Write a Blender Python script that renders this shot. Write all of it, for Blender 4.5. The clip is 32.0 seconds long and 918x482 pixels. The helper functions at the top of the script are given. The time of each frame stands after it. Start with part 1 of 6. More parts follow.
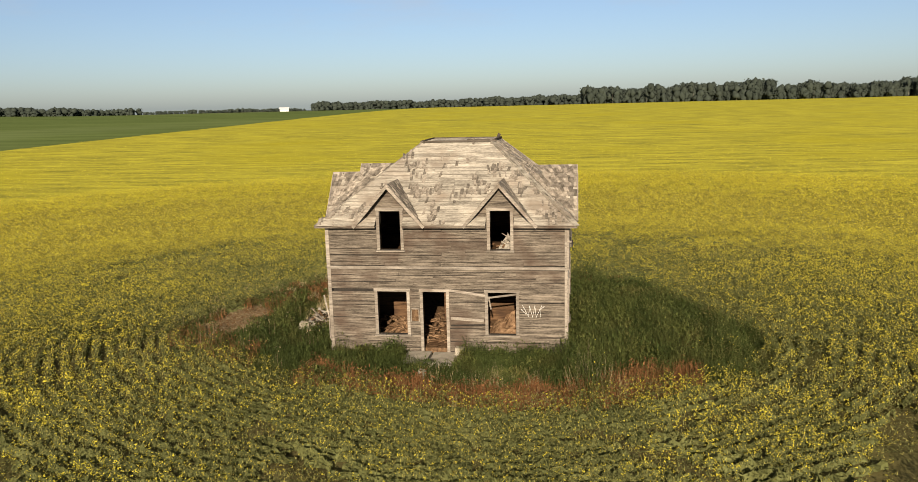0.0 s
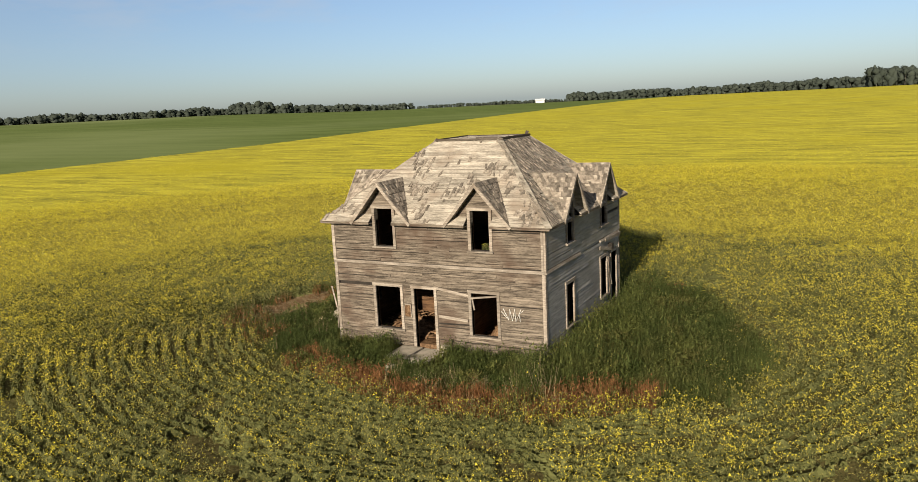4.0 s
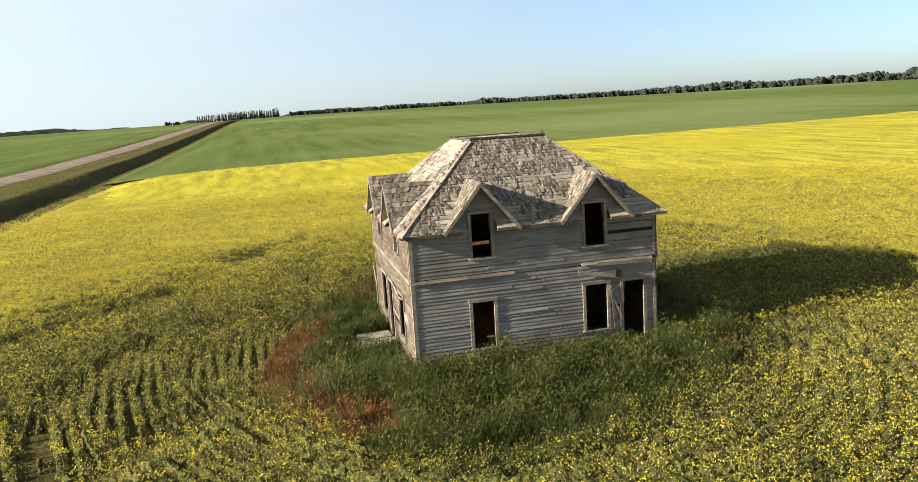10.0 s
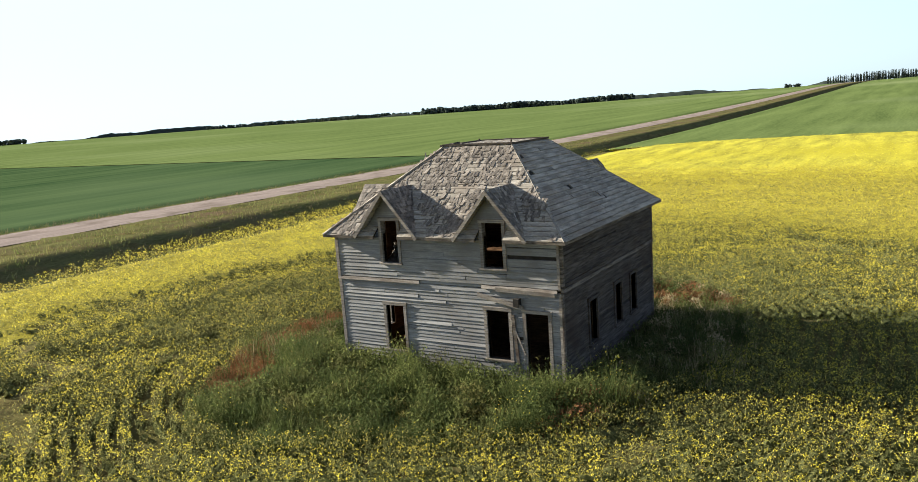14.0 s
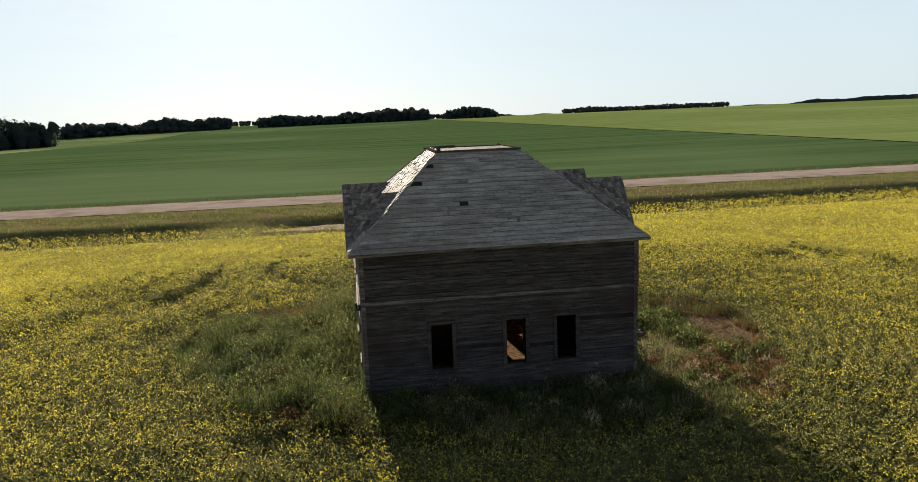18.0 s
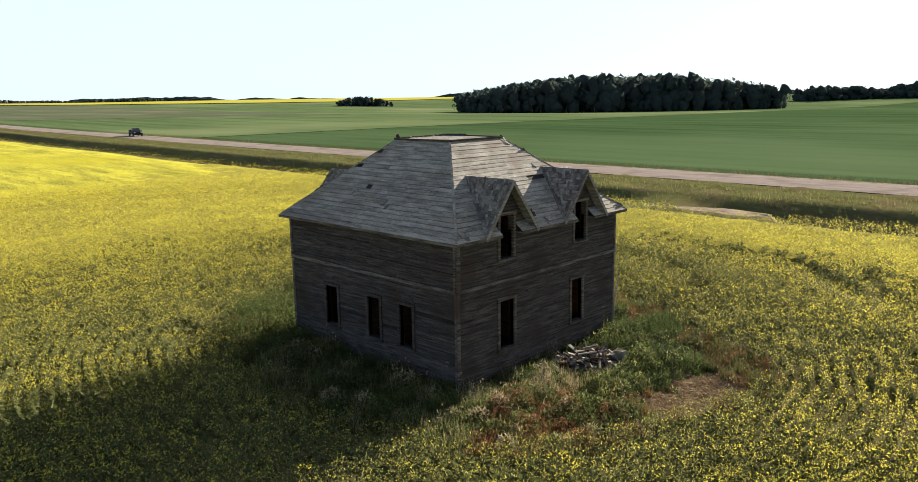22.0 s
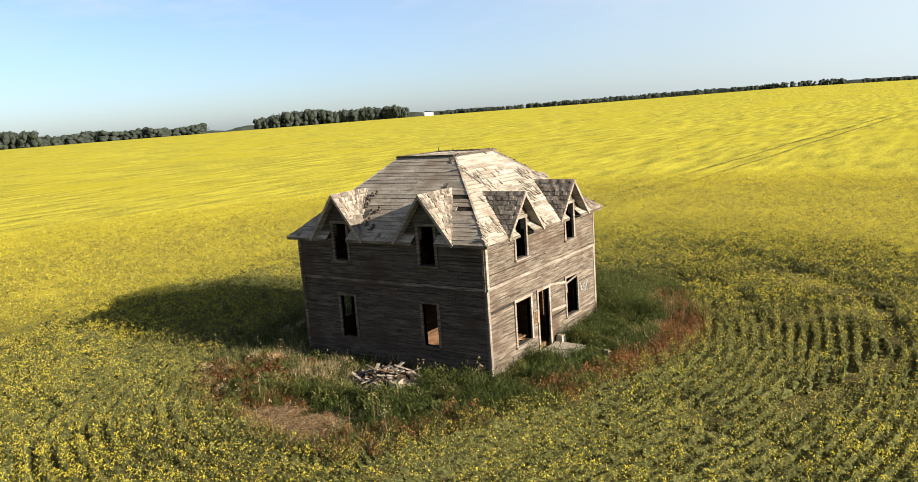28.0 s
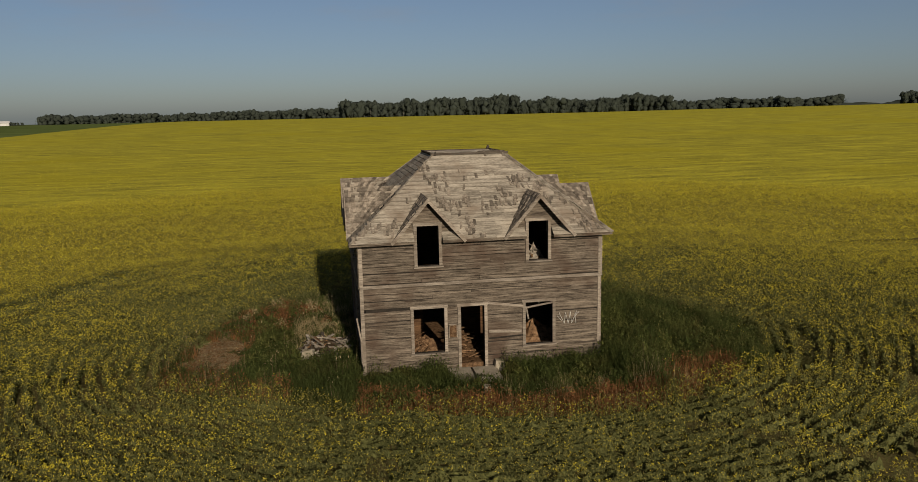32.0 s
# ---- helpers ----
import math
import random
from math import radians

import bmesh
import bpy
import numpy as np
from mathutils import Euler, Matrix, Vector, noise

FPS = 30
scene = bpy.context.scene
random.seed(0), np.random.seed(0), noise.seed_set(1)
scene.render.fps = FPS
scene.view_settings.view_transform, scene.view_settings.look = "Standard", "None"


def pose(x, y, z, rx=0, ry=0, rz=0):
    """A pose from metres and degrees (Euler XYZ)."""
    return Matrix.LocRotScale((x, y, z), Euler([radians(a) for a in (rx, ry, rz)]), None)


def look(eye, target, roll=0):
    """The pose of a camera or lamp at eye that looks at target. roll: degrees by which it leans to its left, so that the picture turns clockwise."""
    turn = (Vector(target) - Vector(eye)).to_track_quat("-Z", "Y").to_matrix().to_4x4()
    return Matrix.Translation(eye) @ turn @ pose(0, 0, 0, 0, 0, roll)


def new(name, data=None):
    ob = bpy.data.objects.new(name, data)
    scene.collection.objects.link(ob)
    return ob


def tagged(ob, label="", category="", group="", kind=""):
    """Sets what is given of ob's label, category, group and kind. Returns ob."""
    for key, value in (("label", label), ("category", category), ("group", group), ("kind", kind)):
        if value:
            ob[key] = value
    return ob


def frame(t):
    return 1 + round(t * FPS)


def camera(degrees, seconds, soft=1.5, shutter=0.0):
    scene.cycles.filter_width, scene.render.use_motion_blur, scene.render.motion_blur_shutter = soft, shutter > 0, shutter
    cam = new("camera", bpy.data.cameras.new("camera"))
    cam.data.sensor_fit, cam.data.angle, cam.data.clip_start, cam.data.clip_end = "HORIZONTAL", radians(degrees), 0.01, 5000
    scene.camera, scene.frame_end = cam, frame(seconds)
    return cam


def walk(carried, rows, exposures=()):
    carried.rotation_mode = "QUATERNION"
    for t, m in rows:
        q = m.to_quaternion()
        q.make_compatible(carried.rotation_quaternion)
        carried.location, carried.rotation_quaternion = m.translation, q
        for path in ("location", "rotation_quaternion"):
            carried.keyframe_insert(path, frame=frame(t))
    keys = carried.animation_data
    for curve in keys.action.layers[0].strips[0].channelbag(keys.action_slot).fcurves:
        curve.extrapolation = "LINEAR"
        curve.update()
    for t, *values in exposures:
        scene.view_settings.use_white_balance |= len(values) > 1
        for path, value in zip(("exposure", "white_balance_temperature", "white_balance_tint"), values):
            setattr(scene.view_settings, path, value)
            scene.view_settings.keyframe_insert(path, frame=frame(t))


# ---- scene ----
cam = camera(62.0, 32.0, 0.6)
PATH = [
    (0, (4.396, -29.407, 8.469), (4.099, -27.462, 8.111), -1.44),
    (0.5, (5.220, -29.169, 8.429), (4.859, -27.234, 8.072), -1.56),
    (1, (6.125, -28.931, 8.403), (5.698, -27.010, 8.047), -1.75),
    (1.5, (7.132, -28.668, 8.391), (6.630, -26.765, 8.035), -1.86),
    (2, (8.196, -28.362, 8.385), (7.616, -26.481, 8.029), -1.93),
    (2.5, (9.352, -28.000, 8.394), (8.688, -26.147, 8.038), -2.09),
    (3, (10.583, -27.565, 8.405), (9.831, -25.747, 8.048), -2.33),
    (3.5, (11.837, -27.075, 8.422), (10.995, -25.297, 8.064), -2.68),
    (5.5, (17.254, -23.890, 8.400), (16.034, -22.346, 8.046), -3.26),
    (6, (18.546, -22.701, 8.349), (17.230, -21.236, 7.996), -3.47),
    (6.5, (19.842, -21.413, 8.313), (18.434, -20.037, 7.962), -3.65),
    (7, (21.130, -19.975, 8.283), (19.632, -18.697, 7.934), -3.78),
    (7.5, (22.389, -18.355, 8.260), (20.804, -17.186, 7.912), -3.86),
    (8, (23.592, -16.557, 8.255), (21.923, -15.512, 7.907), -3.84),
    (8.5, (24.685, -14.600, 8.248), (22.940, -13.688, 7.902), -3.76),
    (9, (25.603, -12.540, 8.236), (23.790, -11.768, 7.891), -3.74),
    (9.5, (26.346, -10.344, 8.203), (24.476, -9.725, 7.859), -3.72),
    (10, (26.915, -7.975, 8.167), (24.998, -7.522, 7.822), -3.65),
    (10.5, (27.290, -5.487, 8.152), (25.339, -5.208, 7.807), -3.61),
    (11, (27.492, -2.984, 8.144), (25.524, -2.885, 7.800), -3.63),
    (11.5, (27.537, -0.404, 8.144), (25.568, -0.492, 7.801), -3.67),
    (12, (27.363, 2.249, 8.171), (25.413, 1.967, 7.828), -3.79),
    (12.5, (26.910, 4.945, 8.197), (24.997, 4.470, 7.854), -3.93),
    (13, (26.159, 7.634, 8.196), (24.304, 6.967, 7.854), -3.99),
    (13.5, (25.097, 10.289, 8.196), (23.322, 9.431, 7.858), -3.99),
    (14, (23.754, 12.913, 8.209), (22.082, 11.869, 7.873), -4.01),
    (14.5, (22.227, 15.484, 8.231), (20.676, 14.264, 7.900), -4.04),
    (16.5, (13.318, 22.727, 8.157), (12.386, 20.987, 7.836), -3.41),
    (17, (10.449, 23.896, 8.148), (9.719, 22.062, 7.826), -2.96),
    (17.5, (7.569, 24.891, 8.177), (7.051, 22.987, 7.853), -2.49),
    (18, (4.604, 25.670, 8.223), (4.306, 23.720, 7.894), -2.11),
    (18.5, (1.534, 26.146, 8.282), (1.461, 24.175, 7.950), -1.76),
    (19, (-1.576, 26.241, 8.331), (-1.422, 24.276, 7.992), -1.34),
    (19.5, (-4.646, 25.953, 8.369), (-4.268, 24.019, 8.024), -0.91),
    (20, (-7.682, 25.299, 8.414), (-7.085, 23.423, 8.064), -0.54),
    (20.5, (-10.695, 24.318, 8.454), (-9.888, 22.523, 8.095), -0.39),
    (21, (-13.678, 23.022, 8.468), (-12.668, 21.334, 8.103), -0.43),
    (21.5, (-16.503, 21.376, 8.507), (-15.307, 19.817, 8.136), -0.57),
    (22, (-19.086, 19.389, 8.540), (-17.719, 17.978, 8.164), -0.80),
    (22.5, (-21.417, 17.069, 8.550), (-19.895, 15.827, 8.172), -1.16),
    (23, (-23.421, 14.474, 8.552), (-21.766, 13.418, 8.172), -1.65),
    (23.5, (-25.054, 11.655, 8.534), (-23.288, 10.796, 8.153), -2.16),
    (24, (-26.312, 8.648, 8.504), (-24.458, 7.999, 8.124), -2.60),
    (24.5, (-27.209, 5.477, 8.491), (-25.292, 5.050, 8.116), -2.98),
    (25, (-27.757, 2.196, 8.472), (-25.801, 2.000, 8.101), -3.33),
    (25.5, (-28.004, -1.083, 8.471), (-26.038, -1.047, 8.106), -3.61),
    (26, (-27.987, -4.388, 8.502), (-26.038, -4.119, 8.144), -3.78),
    (26.5, (-27.800, -7.743, 8.573), (-25.894, -7.247, 8.223), -3.81),
    (28.5, (-22.116, -19.644, 8.573), (-20.628, -18.348, 8.246), -3.95),
    (29, (-19.632, -21.899, 8.556), (-18.304, -20.439, 8.232), -3.73),
    (29.5, (-17.017, -23.943, 8.543), (-15.867, -22.339, 8.222), -3.37),
    (30, (-14.330, -25.619, 8.543), (-13.362, -23.899, 8.222), -2.88),
    (30.5, (-11.705, -26.883, 8.551), (-10.915, -25.074, 8.229), -2.37),
    (31, (-9.291, -27.773, 8.570), (-8.664, -25.901, 8.246), -1.97),
    (31.5, (-7.121, -28.430, 8.583), (-6.643, -26.517, 8.250), -1.61),
    (32, (-5.101, -28.989, 8.616), (-4.762, -27.047, 8.278), -1.25),
]
EXPOSURES = [(0, 1.0, 6850, 10), (3.5, 1.03, 6700, 9), (6, 1.2, 6500, 9), (9, 1.6, 6450, 7), (11, 1.8, 6400, 9), (13, 1.88, 5980, 7), (14.5, 1.92, 5920, 7), (16.5, 1.62, 6500, 10), (19, 1.37, 6350, 8), (21, 1.74, 6200, 8), (22, 1.82, 6050, 7), (23, 2.03, 6000, 7), (24, 2.18, 6050, 7), (25, 2.2, 6200, 8), (26, 2.03, 6350, 9), (28.5, 1.55, 6450, 10), (30, 1.33, 6600, 10), (31, 1.05, 6700, 10), (32, -0.1, 6850, 11)]
walk(cam, [(t, look(eye, target, roll)) for t, eye, target, roll in PATH], EXPOSURES)


# ---------------------------------------------------------------- world and sun
SUN_EL, SUN_AZ = radians(20.0), radians(5.5)
world = bpy.data.worlds.new("sky")
scene.world = world
world.use_nodes = True
wn = world.node_tree.nodes
sky = wn.new("ShaderNodeTexSky")
sky.sky_type = "NISHITA"
sky.sun_disc = False
sky.sun_elevation = SUN_EL
sky.sun_rotation = math.pi - SUN_AZ
sky.altitude = 600
sky.air_density, sky.dust_density, sky.ozone_density = 1.0, 1.1, 2.0
wn["Background"].inputs["Strength"].default_value = 0.052
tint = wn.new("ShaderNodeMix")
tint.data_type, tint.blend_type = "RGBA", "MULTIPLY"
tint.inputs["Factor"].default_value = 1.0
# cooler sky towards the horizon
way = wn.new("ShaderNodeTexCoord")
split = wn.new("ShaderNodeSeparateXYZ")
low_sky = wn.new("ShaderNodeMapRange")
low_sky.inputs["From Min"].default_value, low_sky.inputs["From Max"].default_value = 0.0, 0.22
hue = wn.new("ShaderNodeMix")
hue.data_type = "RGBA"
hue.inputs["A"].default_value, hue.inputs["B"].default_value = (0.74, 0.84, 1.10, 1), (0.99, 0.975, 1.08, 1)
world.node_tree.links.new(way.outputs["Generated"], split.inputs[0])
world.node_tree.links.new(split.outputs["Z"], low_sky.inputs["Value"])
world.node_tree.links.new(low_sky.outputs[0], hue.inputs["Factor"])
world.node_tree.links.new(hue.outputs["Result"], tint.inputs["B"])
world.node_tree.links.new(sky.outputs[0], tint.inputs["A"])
# bright summer haze, thicker towards the sun
toward = wn.new("ShaderNodeVectorMath")
toward.operation = "DOT_PRODUCT"
toward.inputs[1].default_value = (math.sin(SUN_AZ) * math.cos(SUN_EL), -math.cos(SUN_AZ) * math.cos(SUN_EL), math.sin(SUN_EL))
depth_of_haze = wn.new("ShaderNodeMapRange")
depth_of_haze.interpolation_type = "SMOOTHSTEP"
depth_of_haze.inputs["From Min"].default_value, depth_of_haze.inputs["From Max"].default_value = -0.75, 0.35
depth_of_haze.inputs["To Max"].default_value = 0.9
low_haze = wn.new("ShaderNodeMapRange")
low_haze.interpolation_type = "SMOOTHSTEP"
low_haze.inputs["From Min"].default_value, low_haze.inputs["From Max"].default_value = 0.13, 0.5
low_haze.inputs["To Min"].default_value, low_haze.inputs["To Max"].default_value = 1.0, 0.15
haze_share = wn.new("ShaderNodeMath")
haze_share.operation = "MULTIPLY"
haze = wn.new("ShaderNodeMix")
haze.data_type = "RGBA"
haze.inputs["B"].default_value = (5.2, 5.9, 6.2, 1)
world.node_tree.links.new(way.outputs["Generated"], toward.inputs[0])
world.node_tree.links.new(toward.outputs["Value"], depth_of_haze.inputs["Value"])
world.node_tree.links.new(split.outputs["Z"], low_haze.inputs["Value"])
world.node_tree.links.new(depth_of_haze.outputs[0], haze_share.inputs[0])
world.node_tree.links.new(low_haze.outputs[0], haze_share.inputs[1])
world.node_tree.links.new(haze_share.outputs[0], haze.inputs["Factor"])
# the clear sky overhead is a deeper blue
zenith = wn.new("ShaderNodeMapRange")
zenith.inputs["From Min"].default_value, zenith.inputs["From Max"].default_value = 0.16, 0.6
deep = wn.new("ShaderNodeMix")
deep.data_type, deep.blend_type = "RGBA", "MULTIPLY"
deep.inputs["B"].default_value = (0.31, 0.335, 0.41, 1)
world.node_tree.links.new(split.outputs["Z"], zenith.inputs["Value"])
world.node_tree.links.new(zenith.outputs[0], deep.inputs["Factor"])
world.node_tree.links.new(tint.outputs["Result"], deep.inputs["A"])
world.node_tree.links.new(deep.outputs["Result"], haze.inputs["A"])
# thin wisps of high cloud
flat = wn.new("ShaderNodeMapping")
flat.inputs["Scale"].default_value = (2.2, 3.4, 11.0)
wisp = wn.new("ShaderNodeTexNoise")
wisp.inputs["Scale"].default_value, wisp.inputs["Detail"].default_value, wisp.inputs["Roughness"].default_value = 1.6, 7.0, 0.62
veil = wn.new("ShaderNodeMapRange")
veil.inputs["From Min"].default_value, veil.inputs["From Max"].default_value = 0.5, 0.74
veil.inputs["To Max"].default_value = 0.75
high = wn.new("ShaderNodeMapRange")
high.inputs["From Min"].default_value, high.inputs["From Max"].default_value = 0.06, 0.2
both = wn.new("ShaderNodeMath")
both.operation = "MULTIPLY"
pale = wn.new("ShaderNodeMix")
pale.data_type = "RGBA"
pale.inputs["B"].default_value = (5.2, 5.3, 5.6, 1)
ln = world.node_tree.links
ln.new(way.outputs["Generated"], flat.inputs[0])
ln.new(flat.outputs[0], wisp.inputs["Vector"])
ln.new(wisp.outputs["Fac"], veil.inputs["Value"])
ln.new(split.outputs["Z"], high.inputs["Value"])
ln.new(veil.outputs[0], both.inputs[0])
ln.new(high.outputs[0], both.inputs[1])
ln.new(both.outputs[0], pale.inputs["Factor"])
ln.new(haze.outputs["Result"], pale.inputs["A"])
ln.new(pale.outputs["Result"], wn["Background"].inputs["Color"])

sun = new("sun", bpy.data.lights.new("sun", "SUN"))
sun.data.energy, sun.data.angle, sun.data.color = 4.5, radians(0.6), (1.0, 0.88, 0.71)
sun.matrix_basis = look((60 * math.sin(SUN_AZ) * math.cos(SUN_EL), -60 * math.cos(SUN_AZ) * math.cos(SUN_EL), 60 * math.sin(SUN_EL)), (0, 0, 0))

# ---------------------------------------------------------------- materials


def surface(name, dark, light, scale=(1, 1, 1), size=3.0, rough=0.9, bump=0.0, vary=0.0, stain=None, stain_size=0.5, fine=12.0, contrast=0.5, spec=0.25, island=False, thin=0.0):
    """Two scales of noise between two colours, with grain along the stretched axes, a stain colour and relief."""
    m = bpy.data.materials.new(name)
    m.use_nodes = True
    n, li = m.node_tree.nodes, m.node_tree.links
    b = n["Principled BSDF"]
    b.inputs["Roughness"].default_value = rough
    b.inputs["Specular IOR Level"].default_value = spec
    geo = n.new("ShaderNodeNewGeometry")
    mp = n.new("ShaderNodeMapping")
    mp.inputs["Scale"].default_value = scale
    li.new(geo.outputs["Position"], mp.inputs["Vector"])
    rnd = n.new("ShaderNodeObjectInfo")
    off = n.new("ShaderNodeVectorMath")
    off.operation = "ADD"
    mul = n.new("ShaderNodeMath")
    mul.operation = "MULTIPLY"
    mul.inputs[1].default_value = 40.0
    li.new(rnd.outputs["Random"], mul.inputs[0])
    li.new(mp.outputs[0], off.inputs[0])
    li.new(mul.outputs[0], off.inputs[1])
    a = n.new("ShaderNodeTexNoise")
    a.inputs["Scale"].default_value, a.inputs["Detail"].default_value = size, 5.0
    f = n.new("ShaderNodeTexNoise")
    f.inputs["Scale"].default_value, f.inputs["Detail"].default_value = size * fine, 3.0
    li.new(off.outputs[0], a.inputs["Vector"])
    li.new(off.outputs[0], f.inputs["Vector"])
    mixn = n.new("ShaderNodeMath")
    mixn.operation = "MULTIPLY_ADD"
    mixn.inputs[1].default_value, mixn.inputs[2].default_value = 0.6, 0.0
    li.new(a.outputs["Fac"], mixn.inputs[0])
    mix2 = n.new("ShaderNodeMath")
    mix2.operation = "MULTIPLY_ADD"
    mix2.inputs[1].default_value = 0.4
    li.new(f.outputs["Fac"], mix2.inputs[0])
    li.new(mixn.outputs[0], mix2.inputs[2])
    ramp = n.new("ShaderNodeValToRGB")
    ramp.color_ramp.elements[0].position, ramp.color_ramp.elements[1].position = 0.5 - contrast * 0.35, 0.5 + contrast * 0.35
    ramp.color_ramp.elements[0].color, ramp.color_ramp.elements[1].color = (*dark, 1), (*light, 1)
    li.new(mix2.outputs[0], ramp.inputs[0])
    col = ramp.outputs[0]
    if stain:
        s = n.new("ShaderNodeTexNoise")
        s.inputs["Scale"].default_value, s.inputs["Detail"].default_value = stain_size, 4.0
        li.new(geo.outputs["Position"], s.inputs["Vector"])
        sr = n.new("ShaderNodeMapRange")
        sr.inputs["From Min"].default_value, sr.inputs["From Max"].default_value = 0.5, 0.72
        li.new(s.outputs["Fac"], sr.inputs["Value"])
        sm = n.new("ShaderNodeMix")
        sm.data_type = "RGBA"
        sm.inputs["B"].default_value = (*stain, 1)
        li.new(sr.outputs[0], sm.inputs["Factor"])
        li.new(col, sm.inputs["A"])
        col = sm.outputs["Result"]
    if vary:
        hs = n.new("ShaderNodeHueSaturation")
        vr = n.new("ShaderNodeMapRange")
        vr.inputs["To Min"].default_value, vr.inputs["To Max"].default_value = 1 - vary, 1 + vary
        li.new(geo.outputs["Random Per Island"] if island else rnd.outputs["Random"], vr.inputs["Value"])
        li.new(vr.outputs[0], hs.inputs["Value"])
        li.new(col, hs.inputs["Color"])
        col = hs.outputs[0]
    li.new(col, b.inputs["Base Color"])
    if bump:
        bp = n.new("ShaderNodeBump")
        bp.inputs["Strength"].default_value, bp.inputs["Distance"].default_value = 1.0, bump
        li.new(mix2.outputs[0], bp.inputs["Height"])
        li.new(bp.outputs[0], b.inputs["Normal"])
    if thin:
        tr = n.new("ShaderNodeBsdfTranslucent")
        ms = n.new("ShaderNodeMixShader")
        ms.inputs[0].default_value = thin
        li.new(col, tr.inputs["Color"])
        li.new(b.outputs[0], ms.inputs[1])
        li.new(tr.outputs[0], ms.inputs[2])
        li.new(ms.outputs[0], n["Material Output"].inputs["Surface"])
    return m


GRAIN = (0.45, 0.45, 6.0)
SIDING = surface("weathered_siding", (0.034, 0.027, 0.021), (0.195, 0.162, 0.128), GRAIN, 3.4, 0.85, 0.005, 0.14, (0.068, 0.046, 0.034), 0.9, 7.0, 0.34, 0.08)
# back and left walls: darker wood, with their shade put into the colour
SIDING_SHADED = surface("shaded_siding", (0.022, 0.017, 0.014), (0.108, 0.089, 0.074), GRAIN, 3.4, 0.85, 0.005, 0.18, (0.05, 0.036, 0.028), 0.9, 7.0, 0.4, 0.08)
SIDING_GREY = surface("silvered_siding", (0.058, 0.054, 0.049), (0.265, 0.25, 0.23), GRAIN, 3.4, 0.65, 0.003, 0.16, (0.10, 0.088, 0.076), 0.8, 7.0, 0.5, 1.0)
TRIM_DARK = surface("dark_trim", (0.032, 0.027, 0.022), (0.12, 0.10, 0.082), GRAIN, 4.0, 0.85, 0.003, 0.15, (0.06, 0.048, 0.038), 1.5, 8.0, 0.45, 0.0)
TRIM = surface("weathered_trim", (0.12, 0.10, 0.082), (0.34, 0.295, 0.245), GRAIN, 4.0, 0.8, 0.003, 0.18, (0.14, 0.112, 0.088), 1.5, 8.0, 0.4, 0.1)
SHEATH = surface("roof_plank", (0.135, 0.118, 0.096), (0.43, 0.385, 0.32), (0.45, 0.45, 4.0), 2.8, 0.8, 0.004, 0.14, (0.21, 0.168, 0.13), 0.9, 8.0, 0.42, 0.04)
SHINGLE = surface("wooden_shingle", (0.055, 0.043, 0.033), (0.285, 0.245, 0.20), (2, 2, 2), 4.0, 0.75, 0.004, 0.45, None, 1, 6.0, 0.5, 0.18)
SHINGLES = surface("wooden_shingles", (0.055, 0.043, 0.033), (0.285, 0.245, 0.20), (2, 2, 2), 4.0, 0.75, 0.004, 0.45, None, 1, 6.0, 0.5, 0.18, True)
# near-black behind boards and planks: the shade of the gaps is in the colour
UNDER = surface("near_black_wood", (0.012, 0.010, 0.008), (0.04, 0.033, 0.027), (1, 1, 1), 4.0, 0.95)
INNER = surface("bare_lath", (0.035, 0.02, 0.012), (0.155, 0.09, 0.05), (0.5, 0.5, 9.0), 3.0, 0.95, 0.01, 0.0, (0.05, 0.03, 0.02), 1.6, 5.0, 0.4, 0.0)
RUBBLE = surface("broken_wood", (0.05, 0.027, 0.015), (0.27, 0.17, 0.10), (1, 1, 1), 7.0, 0.95, 0.03, 0.35, (0.12, 0.07, 0.04), 2.5, 6.0, 0.35, 0.0)
RUBBLE_DARK = surface("rotten_wood", (0.02, 0.014, 0.01), (0.10, 0.075, 0.05), (1, 1, 1), 7.0, 0.95, 0.04, 0.0, None, 1, 6.0, 0.4, 0.0)
CONCRETE = surface("old_concrete", (0.22, 0.19, 0.15), (0.42, 0.375, 0.305), (1, 1, 1), 3.0, 0.95, 0.008, 0.0, (0.17, 0.15, 0.10), 1.6, spec=0.0)
SAND = surface("sandy_soil", (0.17, 0.13, 0.095), (0.34, 0.27, 0.205), (1, 1, 1), 1.2, 0.95, 0.03, 0.0, (0.13, 0.10, 0.06), 0.5, 9.0, 0.5, 0.0)
PAINT = surface("sprayed_paint", (0.72, 0.70, 0.66), (0.82, 0.80, 0.76), (1, 1, 1), 5.0, 0.7)
SOIL = surface("soil", (0.07, 0.058, 0.024), (0.17, 0.145, 0.06), (1, 1, 1), 0.9, 0.95, 0.02, 0.0, (0.08, 0.08, 0.025), 0.12, spec=0.0)
GRAVEL = surface("gravel", (0.18, 0.145, 0.125), (0.31, 0.255, 0.22), (0.12, 1.6, 1), 1.6, 0.95, 0.01, 0.0, (0.15, 0.12, 0.10), 0.3, 14.0, spec=0.0)
VERGE = surface("verge_grass", (0.055, 0.058, 0.022), (0.17, 0.155, 0.062), (0.3, 1, 1), 0.5, 0.95, 0.06, 0.0, (0.13, 0.092, 0.055), 0.12, 16.0, 0.6, spec=0.0)
